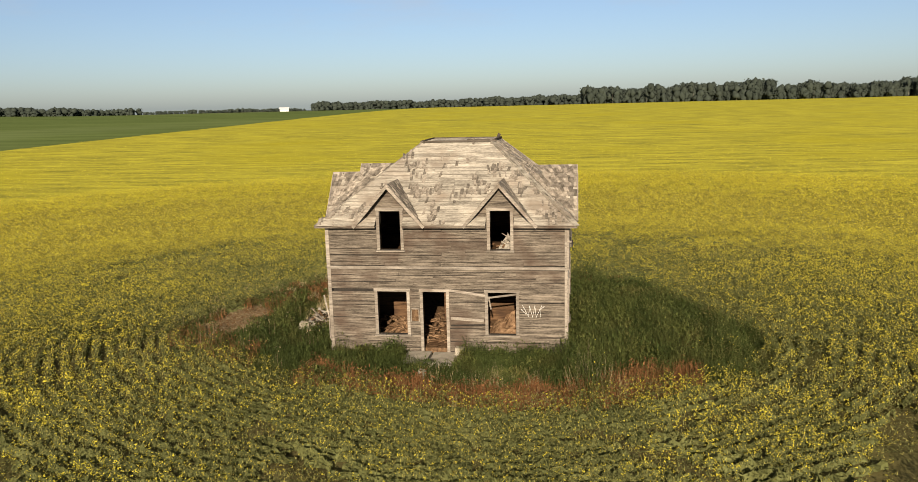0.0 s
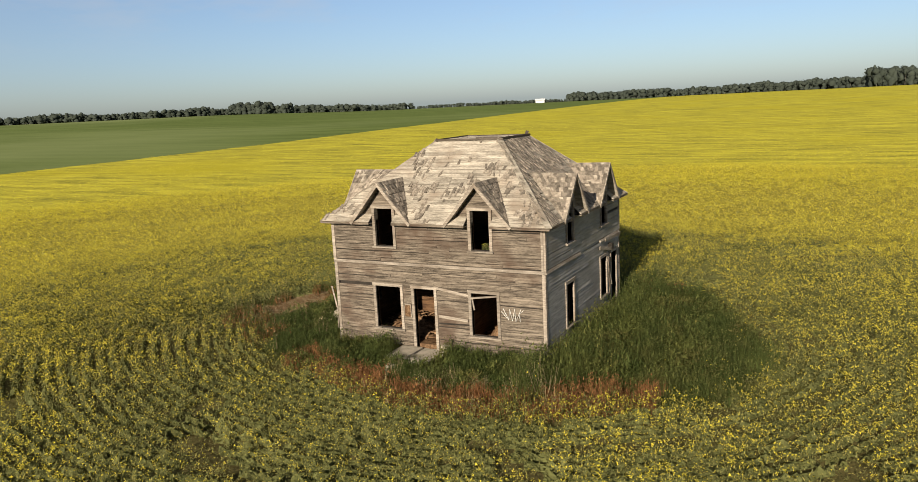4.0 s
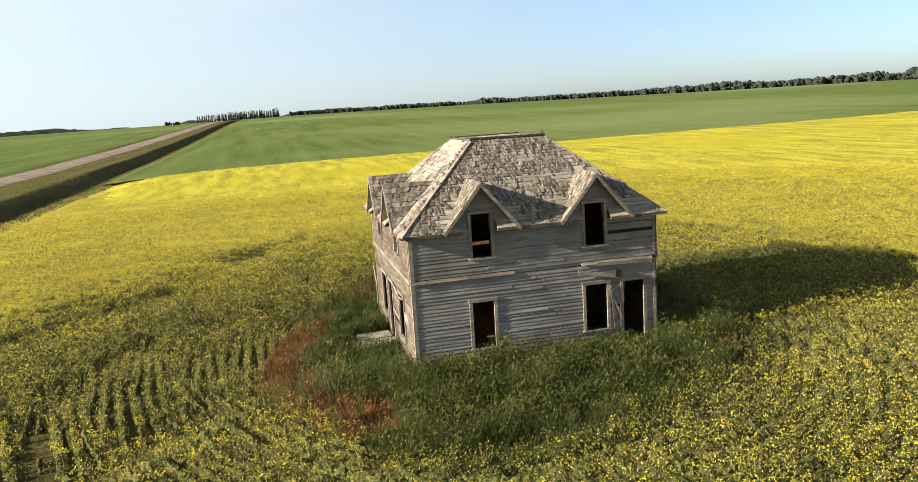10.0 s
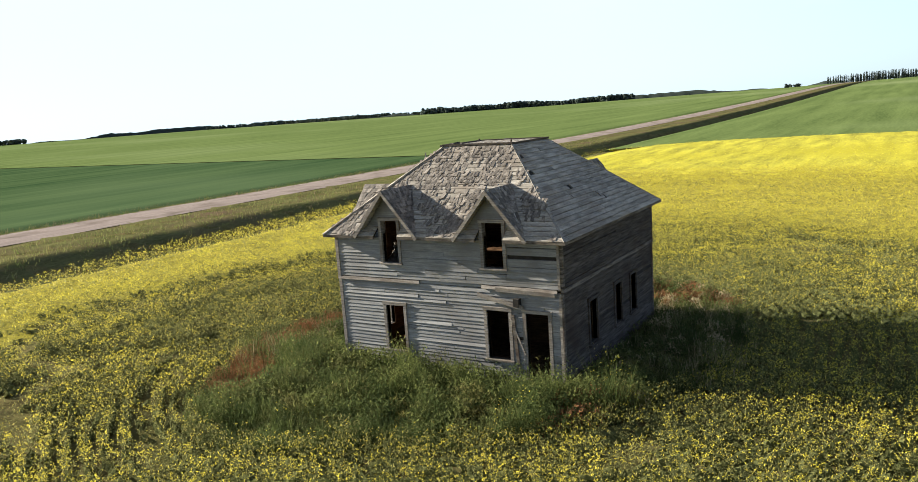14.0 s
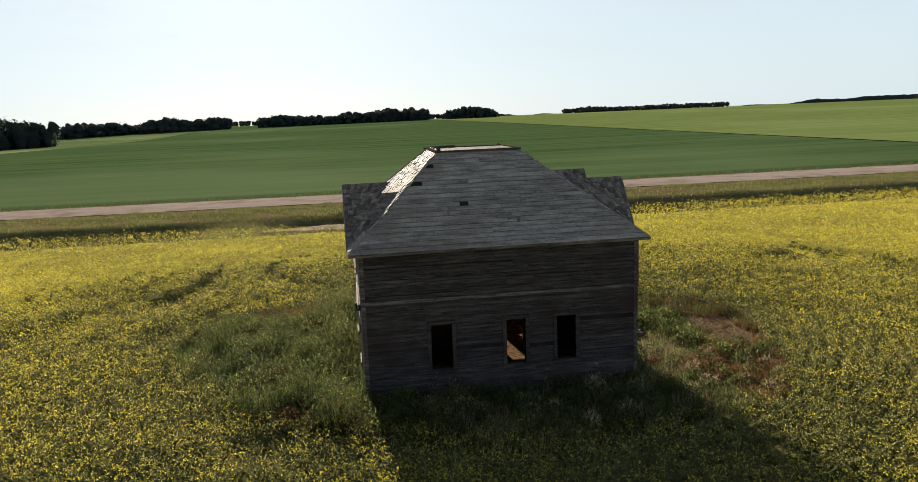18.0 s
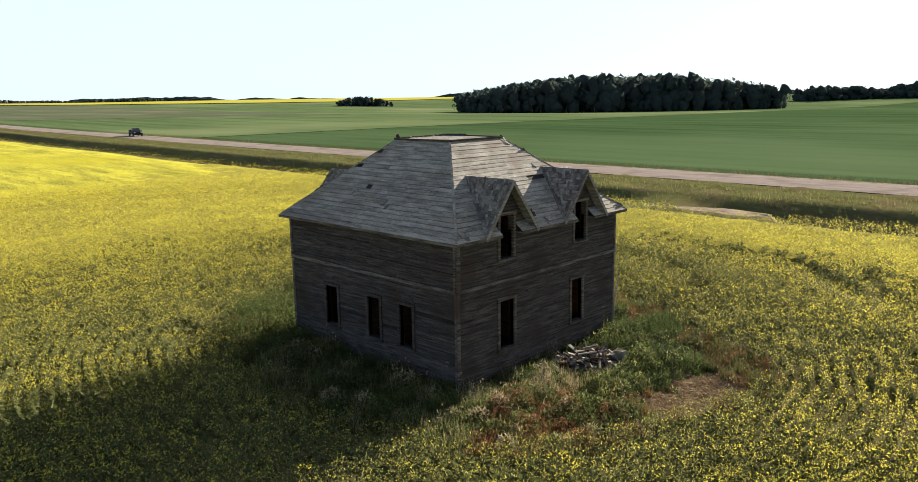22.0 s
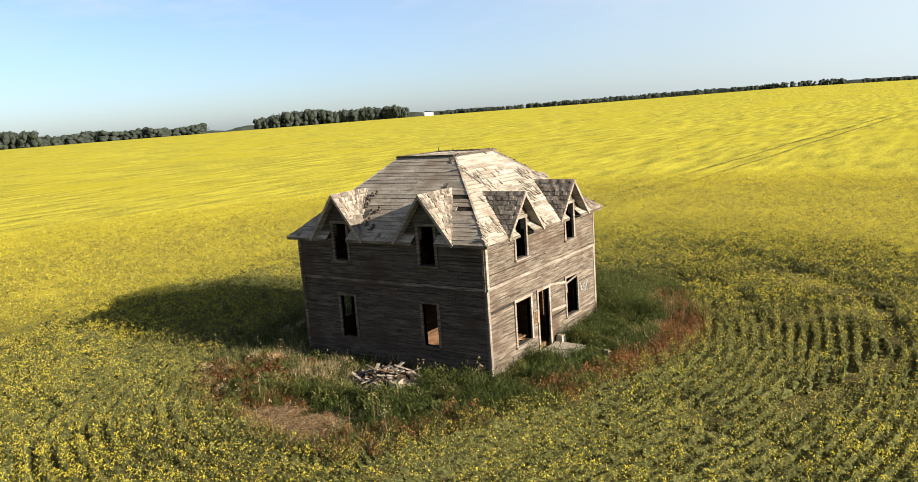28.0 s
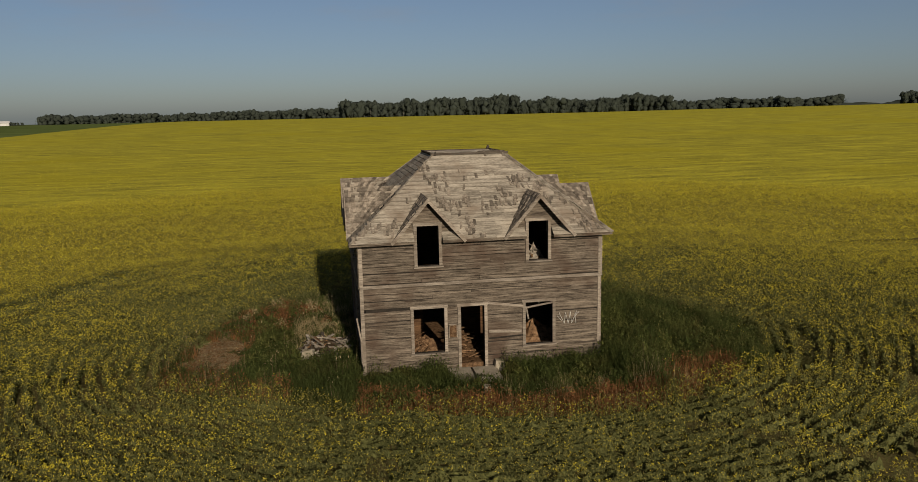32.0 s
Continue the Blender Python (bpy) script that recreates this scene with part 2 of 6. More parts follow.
GREEN_FIELD = surface("young_grain", (0.078, 0.108, 0.034), (0.145, 0.185, 0.06), (0.08, 1, 1), 0.2, 1.0, 0.08, 0.0, (0.19, 0.225, 0.095), 0.0045, 14.0, 0.45, spec=0.0)
GREEN_SOUTH = surface("tall_grain", (0.028, 0.054, 0.022), (0.068, 0.102, 0.040), (0.06, 1, 1), 0.2, 1.0, 0.10, 0.0, (0.09, 0.125, 0.058), 0.006, 14.0, 0.4, spec=0.0)
GREEN_EAST = surface("thin_grain", (0.055, 0.085, 0.035), (0.12, 0.155, 0.065), (0.05, 1, 1), 0.12, 1.0, 0.08, 0.0, (0.17, 0.19, 0.09), 0.008, 14.0, 0.4, spec=0.0)
DULL_FIELD = surface("sparse_field", (0.065, 0.08, 0.045), (0.12, 0.13, 0.075), (0.05, 1, 1), 0.12, 1.0, 0.05, 0.0, (0.15, 0.14, 0.09), 0.02, 20.0, 0.8, spec=0.0)
TRAMPLED = surface("trampled_rape", (0.075, 0.08, 0.022), (0.22, 0.20, 0.055), (1, 1, 1), 1.5, 0.95, 0.06, 0.0, (0.12, 0.10, 0.05), 0.3, 8.0, 0.6, 0.05)
CANOPY = surface("rape_canopy", (0.18, 0.173, 0.037), (0.595, 0.525, 0.06), (0.14, 0.7, 1), 0.8, 0.9, 0.10, 0.0, (0.41, 0.36, 0.035), 0.03, 9.0, 0.48, 0.0)
FAR_YELLOW = surface("far_rape", (0.34, 0.30, 0.045), (0.46, 0.40, 0.07), (0.2, 1, 1), 0.03, 1.0, spec=0.0)
BUD = surface("rape_bud", (0.38, 0.34, 0.045), (0.56, 0.46, 0.065), (1, 1, 1), 0.5, 0.8, 0.0, 0.15, None, 1, 9.0, 0.9, 0.1, True, 0.42)
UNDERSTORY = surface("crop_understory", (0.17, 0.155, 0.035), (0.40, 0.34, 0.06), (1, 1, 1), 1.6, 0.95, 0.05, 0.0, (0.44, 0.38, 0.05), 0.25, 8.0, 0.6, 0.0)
FLOWER = surface("rape_flower", (0.52, 0.445, 0.042), (0.68, 0.585, 0.075), (1, 1, 1), 0.5, 0.7, 0.0, 0.2, None, 1, 9.0, 0.9, 0.05, True, 0.45)
# lower leaves coloured darker so the row bodies read as shade
SHADED_LEAF = surface("shaded_lower_leaf", (0.065, 0.072, 0.027), (0.16, 0.162, 0.06), (1, 1, 1), 0.5, 0.85, 0.0, 0.3, None, 1, 9.0, 0.6, 0.0, True, 0.2)
LEAF = surface("rape_leaf", (0.10, 0.11, 0.037), (0.245, 0.238, 0.088), (1, 1, 1), 0.35, 0.75, 0.0, 0.3, None, 1, 9.0, 0.5, 0.02, True, 0.52)
POD = surface("rape_stem_and_bud", (0.24, 0.23, 0.07), (0.45, 0.39, 0.12), (1, 1, 1), 0.3, 0.75, 0.0, 0.2, (0.37, 0.33, 0.08), 0.15, 9.0, 0.5, 0.02, True, 0.52)
GRASS = surface("dark_grass", (0.036, 0.053, 0.016), (0.122, 0.148, 0.045), (1, 1, 1), 0.6, 0.8, 0.0, 0.35, (0.13, 0.125, 0.043), 0.7, 9.0, 0.8, 0.05, True, 0.5)
RUST = surface("rusty_weed", (0.125, 0.056, 0.025), (0.32, 0.165, 0.07), (1, 1, 1), 0.7, 0.9, 0.0, 0.3, None, 1, 9.0, 0.9, 0.05, True, 0.3)
STRAW = surface("old_straw", (0.17, 0.115, 0.065), (0.36, 0.265, 0.16), (1, 1, 1), 0.9, 0.95, 0.0, 0.35, None, 1, 9.0, 0.6, 0.0, True, 0.15)
WEED = surface("bushy_weed", (0.062, 0.082, 0.024), (0.215, 0.228, 0.07), (1, 1, 1), 0.8, 0.85, 0.0, 0.3, (0.19, 0.16, 0.056), 0.9, 9.0, 0.6, 0.05, True, 0.55)
DRY = surface("dry_grass", (0.26, 0.20, 0.10), (0.50, 0.41, 0.24), (1, 1, 1), 0.7, 0.9, 0.0, 0.3, None, 1, 9.0, 0.9, 0.2, True, 0.3)
TREE_LEAF = surface("tree_leaf", (0.042, 0.053, 0.045), (0.082, 0.097, 0.078), (1, 1, 1), 0.1, 0.95, 0.0, 0.12, None, 1, 9.0, 0.9, 0.0, True, 0.4)
BARK = surface("bark", (0.10, 0.09, 0.075), (0.30, 0.28, 0.24), (1, 1, 0.3), 1.0, 0.9)
CAR_PAINT = surface("dark_car_paint", (0.016, 0.016, 0.016), (0.03, 0.029, 0.028), (1, 1, 1), 2.0, 0.6, spec=0.12)
GLASS_DARK = surface("car_glass", (0.01, 0.012, 0.014), (0.02, 0.022, 0.025), (1, 1, 1), 2.0, 0.08, spec=0.8)
RUBBER = surface("rubber", (0.012, 0.012, 0.012), (0.03, 0.03, 0.03), (1, 1, 1), 5.0, 0.85)
STEEL = surface("pale_steel", (0.45, 0.45, 0.45), (0.62, 0.62, 0.62), (1, 1, 1), 5.0, 0.4)
WHITE = surface("white_paint", (0.42, 0.42, 0.41), (0.55, 0.55, 0.54), (1, 1, 1), 1.0, 0.7)

# ---------------------------------------------------------------- helpers of this scene


def empty(name, m=None):
    ob = new(name)
    ob.empty_display_size = 0.3
    if m is not None:
        ob.matrix_basis = m
    return ob


def part_of(name, verts, faces, material, parent=None, label="", m=None, smooth=False):
    me = bpy.data.meshes.new(name)
    me.from_pydata([tuple(v) for v in verts], [], faces)
    me.materials.append(material)
    if smooth:
        me.polygons.foreach_set("use_smooth", [True] * len(me.polygons))
    ob = new(name, me)
    ob.parent = parent
    if m is not None:
        ob.matrix_basis = m
    if label:
        ob["label"] = label
    return ob


BOX_FACES = [(0, 3, 2, 1), (4, 5, 6, 7), (0, 1, 5, 4), (1, 2, 6, 5), (2, 3, 7, 6), (3, 0, 4, 7)]


def box_verts(x0, y0, z0, x1, y1, z1):
    return [(x0, y0, z0), (x1, y0, z0), (x1, y1, z0), (x0, y1, z0), (x0, y0, z1), (x1, y0, z1), (x1, y1, z1), (x0, y1, z1)]


class Solid:
    """Collects eight-cornered pieces into one mesh."""

    def __init__(self):
        self.v, self.f = [], []

    def piece(self, corners):
        k = len(self.v)
        self.v += [tuple(c) for c in corners]
        self.f += [tuple(i + k for i in f) for f in BOX_FACES]
        return self

    def box(self, *a):
        return self.piece(box_verts(*a))

    def beam(self, a, b, w, h, up=(0, 0, 1)):
        a, b, up = Vector(a), Vector(b), Vector(up)
        d = (b - a).normalized()
        s = d.cross(up)
        s = s.normalized() * w / 2 if s.length > 1e-4 else Vector((w / 2, 0, 0))
        t = s.cross(d).normalized() * h / 2
        return self.piece([a - s - t, a + s - t, b + s - t, b - s - t, a - s + t, a + s + t, b + s + t, b - s + t])

    def make(self, name, material, parent=None, label="", m=None):
        return part_of(name, self.v, self.f, material, parent, label, m)


def big_mesh(name, verts, polys, materials, index=None, smooth=False):
    """One mesh from arrays; polys is (n, k)."""
    me = bpy.data.meshes.new(name)
    n, k = polys.shape
    me.vertices.add(len(verts))
    me.vertices.foreach_set("co", np.ascontiguousarray(verts, dtype=np.float32).ravel())
    me.loops.add(n * k)
    me.loops.foreach_set("vertex_index", np.ascontiguousarray(polys, dtype=np.int32).ravel())
    me.polygons.add(n)
    me.polygons.foreach_set("loop_start", np.arange(0, n * k, k, dtype=np.int32))
    for mt in materials:
        me.materials.append(mt)
    if index is not None:
        me.polygons.foreach_set("material_index", np.ascontiguousarray(index, dtype=np.int32))
    if smooth:
        me.polygons.foreach_set("use_smooth", np.ones(n, dtype=bool))
    me.update(calc_edges=True)
    return new(name, me)


# how high the far land stands by compass bearing: bearing, degrees above the eye's level, distance where it gets there
RISE = ((-180, -0.34, 1100), (-165, -0.28, 1000), (-140, -0.12, 900), (-115, -0.12, 900), (-97, 0.02, 800), (-88, 0.15, 800), (-75, 0.12, 800), (-60, 0.0, 750), (-45, -0.05, 700), (-35, -0.33, 600), (-20, -0.36, 600), (0, -0.38, 600), (20, -0.36, 600), (40, -0.2, 650), (52, -0.08, 700), (65, -0.02, 750), (80, 0.14, 800), (95, 0.0, 850), (107, -0.2, 900), (120, -0.15, 1000), (150, -0.15, 1100), (165, -0.3, 1100), (180, -0.34, 1100))


def ground_z(x, y):
    """The height of the land: level round the house, rising slowly on all sides, with a basin to the south-east."""
    way, r = np.degrees(np.arctan2(x, y)), np.hypot(x, y)
    lift = np.interp(way, [q[0] for q in RISE], [q[1] for q in RISE])
    reach = np.interp(way, [q[0] for q in RISE], [q[2] for q in RISE])
    s = np.clip((r - 30) / (reach - 30), 0, 1)
    b = np.clip((r - 60) / 200, 0, 1)
    basin = 10.0 * b * b * (3 - 2 * b) * np.exp(-((x - 380) ** 2 + (y + 540) ** 2) / (2 * 200.0**2))
    return -0.25 + s * s * (3 - 2 * s) * (8.0 + r * np.tan(np.radians(lift))) - basin


# outline of the yard: bearing from its middle, share of the plain oval
OUTLINE = ((-180, 1.03), (-165, 1.05), (-152, 0.95), (-140, 0.89), (-120, 0.84), (-108, 0.84), (-92, 0.94), (-75, 1.01), (-60, 1.03), (-45, 1.07), (-30, 1.12), (-18, 1.14), (-5, 1.08), (11, 1.0), (35, 0.97), (55, 1.0), (90, 1.05), (120, 1.1), (134, 1.1), (150, 1.07), (168, 1.01), (180, 1.03))


def yard(x, y):
    """Distance outside the yard round the house, in metres (negative inside)."""
    dx, dy = x + 0.2, y + 0.8
    a = np.arctan2(dy, dx)
    k = np.sqrt((dx / 9.9) ** 2 + (dy / 8.1) ** 2) / np.interp(np.degrees(a), [q[0] for q in OUTLINE], [q[1] for q in OUTLINE])
    return (k - 1) * 9.0 + 0.2 * np.sin(7 * a)


def west_edge(y):
    """How far the west edge of the rape swings in towards the road corner."""
    return 17.0 * np.exp(-np.maximum(y + 32, 0) / 14.0)


ROAD_Y, FIELD_S, FIELD_W = -54.0, -32.3, -110.0


def rows_sheet(name, xs, ys, dz, material, label, smooth=True, bend=False):
    """A sheet over the land on a rectangular grid; bend follows the west edge of the rape."""
    X, Y = np.meshgrid(xs, ys)
    if bend:
        X = X + west_edge(Y) * np.exp(-np.abs(X - FIELD_W) / 40.0)
    Z = ground_z(X, Y) + (dz(X, Y) if callable(dz) else dz)
    v = np.stack([X, Y, Z], -1).reshape(-1, 3)
    nx, ny = len(xs), len(ys)
    i = np.arange(nx * ny).reshape(ny, nx)
    q = np.stack([i[:-1, :-1], i[:-1, 1:], i[1:, 1:], i[1:, :-1]], -1).reshape(-1, 4)
    return tagged(big_mesh(name, v, q, [material], None, smooth), label, "field", "", "structure")


def spread(*stops):
    """Grid lines: (start, end, step) runs joined."""
    out = []
    for a, b, d in stops:
        out += list(np.arange(a, b, d))
    return np.array(out + [stops[-1][1]], float)


# ---------------------------------------------------------------- land
FAR = ((-3600, -1200, 300), (-1200, -300, 60), (-300, -60, 12), (-60, 60, 4), (60, 300, 12), (300, 1200, 60), (1200, 3600, 300))


def step(t):
    t = np.clip(t, 0, 1)
    return t * t * (3 - 2 * t)


def soil_dz(X, Y):
    """The ditch between road and crop, with a filled crossing, and the road bank."""
    ditch = -1.6 * step((Y + 43.5) / 4.6) * (1 - step((Y + 35.5) / 3.6))
    ditch = ditch * (1 - 0.85 * np.exp(-(((X - 13.0) / 5.0) ** 2)))
    return ditch - 0.12 * np.exp(-(((Y + 60.5) / 1.6) ** 2)) + 0.22 * np.clip(1 - (np.abs(Y - ROAD_Y) - 4.5) / 5, 0, 1)


ys_land = np.unique(np.concatenate([spread(*FAR), np.arange(-72, -30, 0.75)]))
rows_sheet("ground", spread(*FAR), ys_land, soil_dz, SOIL, "dark bare soil with sparse weeds under the crops")
xs_long = spread((-2400, -400, 80), (-400, -80, 10), (-80, 80, 2), (80, 400, 10), (400, 2400, 80))
rows_sheet("verge", xs_long, np.arange(-63, -30.9, 0.5), lambda X, Y: soil_dz(X, Y) + 0.03 + 0.05 * np.sin(X * 0.7 + Y * 1.3), VERGE, "tan and green grass verge and ditch beside the road")
rows_sheet("road", xs_long, np.arange(ROAD_Y - 4, ROAD_Y + 4.01, 0.5), lambda X, Y: soil_dz(X, Y) + 0.12 - 0.004 * (Y - ROAD_Y) ** 2, GRAVEL, "straight pinkish gravel road with wheel tracks")
south_y = spread((-1800, -400, 70), (-400, -64, 6), (-64, -59.5, 0.75))


def south_dz(X, Y):
    return 0.02 + soil_dz(X, Y) + 0.34 * np.clip((-59.6 - Y) / 1.4, 0, 1)


for nm, xs, mat, lab in (
    ("green_field_south", spread((-94.5, 134, 6)), GREEN_SOUTH, "dark green tall grain field across the road"),
    ("green_field_southwest", spread((-2400, -400, 80), (-400, -96, 8)), GREEN_FIELD, "light green young grain field across the road"),
    ("green_field_southeast", spread((135.5, 400, 8), (400, 2400, 80)), GREEN_EAST, "light green grain field across the road to the east"),
):
    rows_sheet(nm, xs, south_y, south_dz, mat, lab)
rows_sheet("green_field_west", spread((-2400, -500, 70), (-500, FIELD_W - 1.0, 8)), spread((-34, -30, 0.8), (-30, 300, 6), (300, 2400, 70)), lambda X, Y: 0.03 + soil_dz(X, Y) + 0.33 * np.clip((Y + 34) / 1.6, 0, 1), GREEN_FIELD, "green young grain field beside the rape field", bend=True)
rows_sheet("dull_field", spread((300, 690, 10)), spread((-230, -64, 6)), lambda X, Y: 0.45 + 0.02 * np.sin(X * 0.1), DULL_FIELD, "grey-green sparse strip field beside the road")
for nm, xa, xb, ya, yb, lab in (("yellow_field_east", 690, 1900, -900, -64, "distant yellow rape field beyond the bushes"), ("yellow_field_north", -430, -262, 690, 1150, "distant yellow rape field to the north"), ("yellow_field_southwest", -1700, -330, -1800, -1000, "distant pale yellow rape field")):
    rows_sheet(nm, np.linspace(xa, xb, 12), np.linspace(ya, yb, 12), 0.9, FAR_YELLOW, lab)


# ---------------------------------------------------------------- house
house = tagged(empty("house"), "abandoned two-storey wooden farmhouse with bare grey boards, no glass", "house")
X0, X1, Y0, Y1 = -4.10, 4.18, -4.18, 4.03
WX, WY = X1 - X0, Y1 - Y0
BASE, BELT, TOP, EAVE, DECK = -0.12, 2.90, 4.45, 4.39, 7.02
OVER = 0.32
# wall: pose, length, lower and upper openings (u0, u1, z0, z1), dormers (centre of the window)
WALLS = {
    "front": (pose(X0, Y0, 0, 0, 0, 0), WX, [(1.724, 2.764, 0.50, 2.05), (3.332, 4.147, -0.12, 2.05), (5.60, 6.56, 0.547, 2.045)], [(2.27, 0.73), (6.055, 0.68)], 3.52, 4.87),
    "right": (pose(X1, Y0, 0, 0, 0, 90), WY, [(1.88, 2.584, 0.56, 2.06), (5.71, 6.46, 0.65, 2.18), (7.04, 7.77, -0.12, 2.17)], [(2.28, 0.62), (6.08, 0.66)], 3.50, 4.87),
    "back": (pose(X1, Y1, 0, 0, 0, 180), WX, [(1.945, 2.576, 0.74, 2.12), (4.213, 4.80, 0.74, 2.12), (5.769, 6.36, 0.76, 2.12)], [], 3.5, 4.8),
    "left": (pose(X0, Y1, 0, 0, 0, 270), WY, [(1.85, 2.52, 0.71, 2.265), (5.594, 6.206, 0.76, 2.257)], [(2.135, 0.61), (5.995, 0.63)], 3.60, 4.93),
}
DORMER_TOPS, DORMER_HALF = {"front": 5.81, "right": 5.87, "left": 6.02}, 1.22


def free_spans(u0, u1, z0, z1, openings):
    """The stretches of a course that no opening takes."""
    spans = [(u0, u1)]
    for a, b, c, d in openings:
        if c < z1 - 0.02 and d > z0 + 0.02:
            spans = [s for p, q in spans for s in ((p, min(q, a)), (max(p, b), q)) if s[1] - s[0] > 0.03]
    return spans


def build_wall(side):
    m, length, low, dormers, sill, head = WALLS[side]
    r = np.random.default_rng({"front": 1, "right": 2, "back": 3, "left": 4}[side])
    tops = [(c - w / 2, c + w / 2, sill, head) for c, w in dormers]
    holes = low + tops
    wood = {"front": SIDING, "right": SIDING_GREY, "back": SIDING_SHADED, "left": SIDING_SHADED}[side]
    # back and left trim in darker siding tones, the walls' shade in the colour
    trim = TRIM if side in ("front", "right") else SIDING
    zs = sorted({BASE, TOP, *[z for h in holes for z in h[2:] if BASE < z < TOP]})
    wall = None
    for z0, z1 in zip(zs, zs[1:]):
        for a, b in free_spans(0.0, length, z0, z1, holes):
            if wall is None:
                wall = Solid().box(a, 0.0, z0, b, 0.13, z1).make("wall", UNDER, house, "near-black backing panel behind the siding, gap shade in its colour", m)
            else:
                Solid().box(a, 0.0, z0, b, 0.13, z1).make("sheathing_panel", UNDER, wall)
        for a, b in free_spans(0.15, length - 0.15, z0, z1, holes):
            Solid().box(a, 0.134, z0, b, 0.15, z1).make("lining_panel", INNER, wall, "brown bare lath lining")
    # lapped siding, course by course
    step, z = 0.118, BASE + 0.02
    while z < TOP - 0.03:
        z1 = min(z + step, TOP)
        upper = z > BELT - 0.02
        out = 0.03 if upper else 0.0
        behind_belt = abs(z - BELT) < step * 0.5
        if behind_belt and side != "right":
            z += step
            continue
        for a, b in ([(3.32, 5.58)] if behind_belt else free_spans(0.06, length - 0.06, z, z1, holes)):
            u = a
            while u < b - 0.02:
                v = min(b, u + r.uniform(1.3, 4.4))
                if b - v < 0.5:
                    v = b
                if r.random() < (0.008 if side == "front" else 0.02) and v - u < 1.9:
                    u = v
                    continue
                j, sag, lift = r.normal(0, 0.004), r.normal(0, 0.007), abs(r.normal(0, 0.006))
                p = r.uniform(0.001, 0.006)
                gap = r.choice([0.010, 0.016, 0.022, 0.030, 0.042], p=[0.25, 0.27, 0.25, 0.15, 0.08]) * (0.6 if side == "right" else 1.0)
                lo, hi = z - 0.012 + j + gap, z1 + j - 0.004
                flush = side == "right" and upper and u > 2.3
                t0, t1 = -0.026 - out - lift * 0.6, (-0.024 if flush else -0.010) - out
                corners = [(u + p, t0, lo), (v - p, t0 - lift, lo + sag), (v - p, 0.0, lo + sag), (u + p, 0.0, lo), (u + p, t1, hi), (v - p, t1, hi + sag), (v - p, 0.0, hi + sag), (u + p, 0.0, hi)]
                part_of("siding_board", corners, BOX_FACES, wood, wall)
                u = v
        z += step
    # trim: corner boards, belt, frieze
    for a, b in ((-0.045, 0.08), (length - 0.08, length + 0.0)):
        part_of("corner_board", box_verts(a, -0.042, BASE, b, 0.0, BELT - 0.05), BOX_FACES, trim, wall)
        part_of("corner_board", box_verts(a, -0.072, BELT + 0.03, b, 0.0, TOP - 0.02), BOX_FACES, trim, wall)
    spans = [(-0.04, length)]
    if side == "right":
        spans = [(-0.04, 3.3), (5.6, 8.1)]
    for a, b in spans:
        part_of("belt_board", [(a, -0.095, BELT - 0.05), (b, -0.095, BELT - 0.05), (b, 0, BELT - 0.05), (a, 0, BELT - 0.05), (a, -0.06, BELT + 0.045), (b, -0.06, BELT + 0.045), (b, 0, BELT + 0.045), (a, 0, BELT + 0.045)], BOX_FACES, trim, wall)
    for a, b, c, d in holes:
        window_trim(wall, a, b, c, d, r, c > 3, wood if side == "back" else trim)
    return wall


def window_trim(wall, a, b, c, d, r, upper, trim):
    w, t = 0.105, -0.06 - (0.03 if upper else 0)
    tilt = r.normal(0, 0.012)
    kind = "door_casing" if c < 0 else "window_casing"
    for name, q in ((kind, (a - w, t, c, a, 0.13, d)), (kind, (b, t, c, b + w, 0.13, d)), (kind, (a - w - 0.02, t - 0.01, d, b + w + 0.02, 0.13, d + w))):
        corners = box_verts(*q)
        if name != kind:
            corners = [(x, y, z + tilt * (x - a)) for x, y, z in corners]
        part_of(name, corners, BOX_FACES, trim, wall)
    if c > 0:
        part_of("window_sill", [(a - w - 0.03, t - 0.05, c - 0.06), (b + w + 0.03, t - 0.05, c - 0.06), (b + w + 0.03, 0.14, c - 0.06), (a - w - 0.03, 0.14, c - 0.06), (a - w - 0.03, t - 0.05, c - 0.015), (b + w + 0.03, t - 0.05, c - 0.015), (b + w + 0.03, 0.14, c), (a - w - 0.03, 0.14, c)], BOX_FACES, trim, wall)


walls = {side: build_wall(side) for side in WALLS}


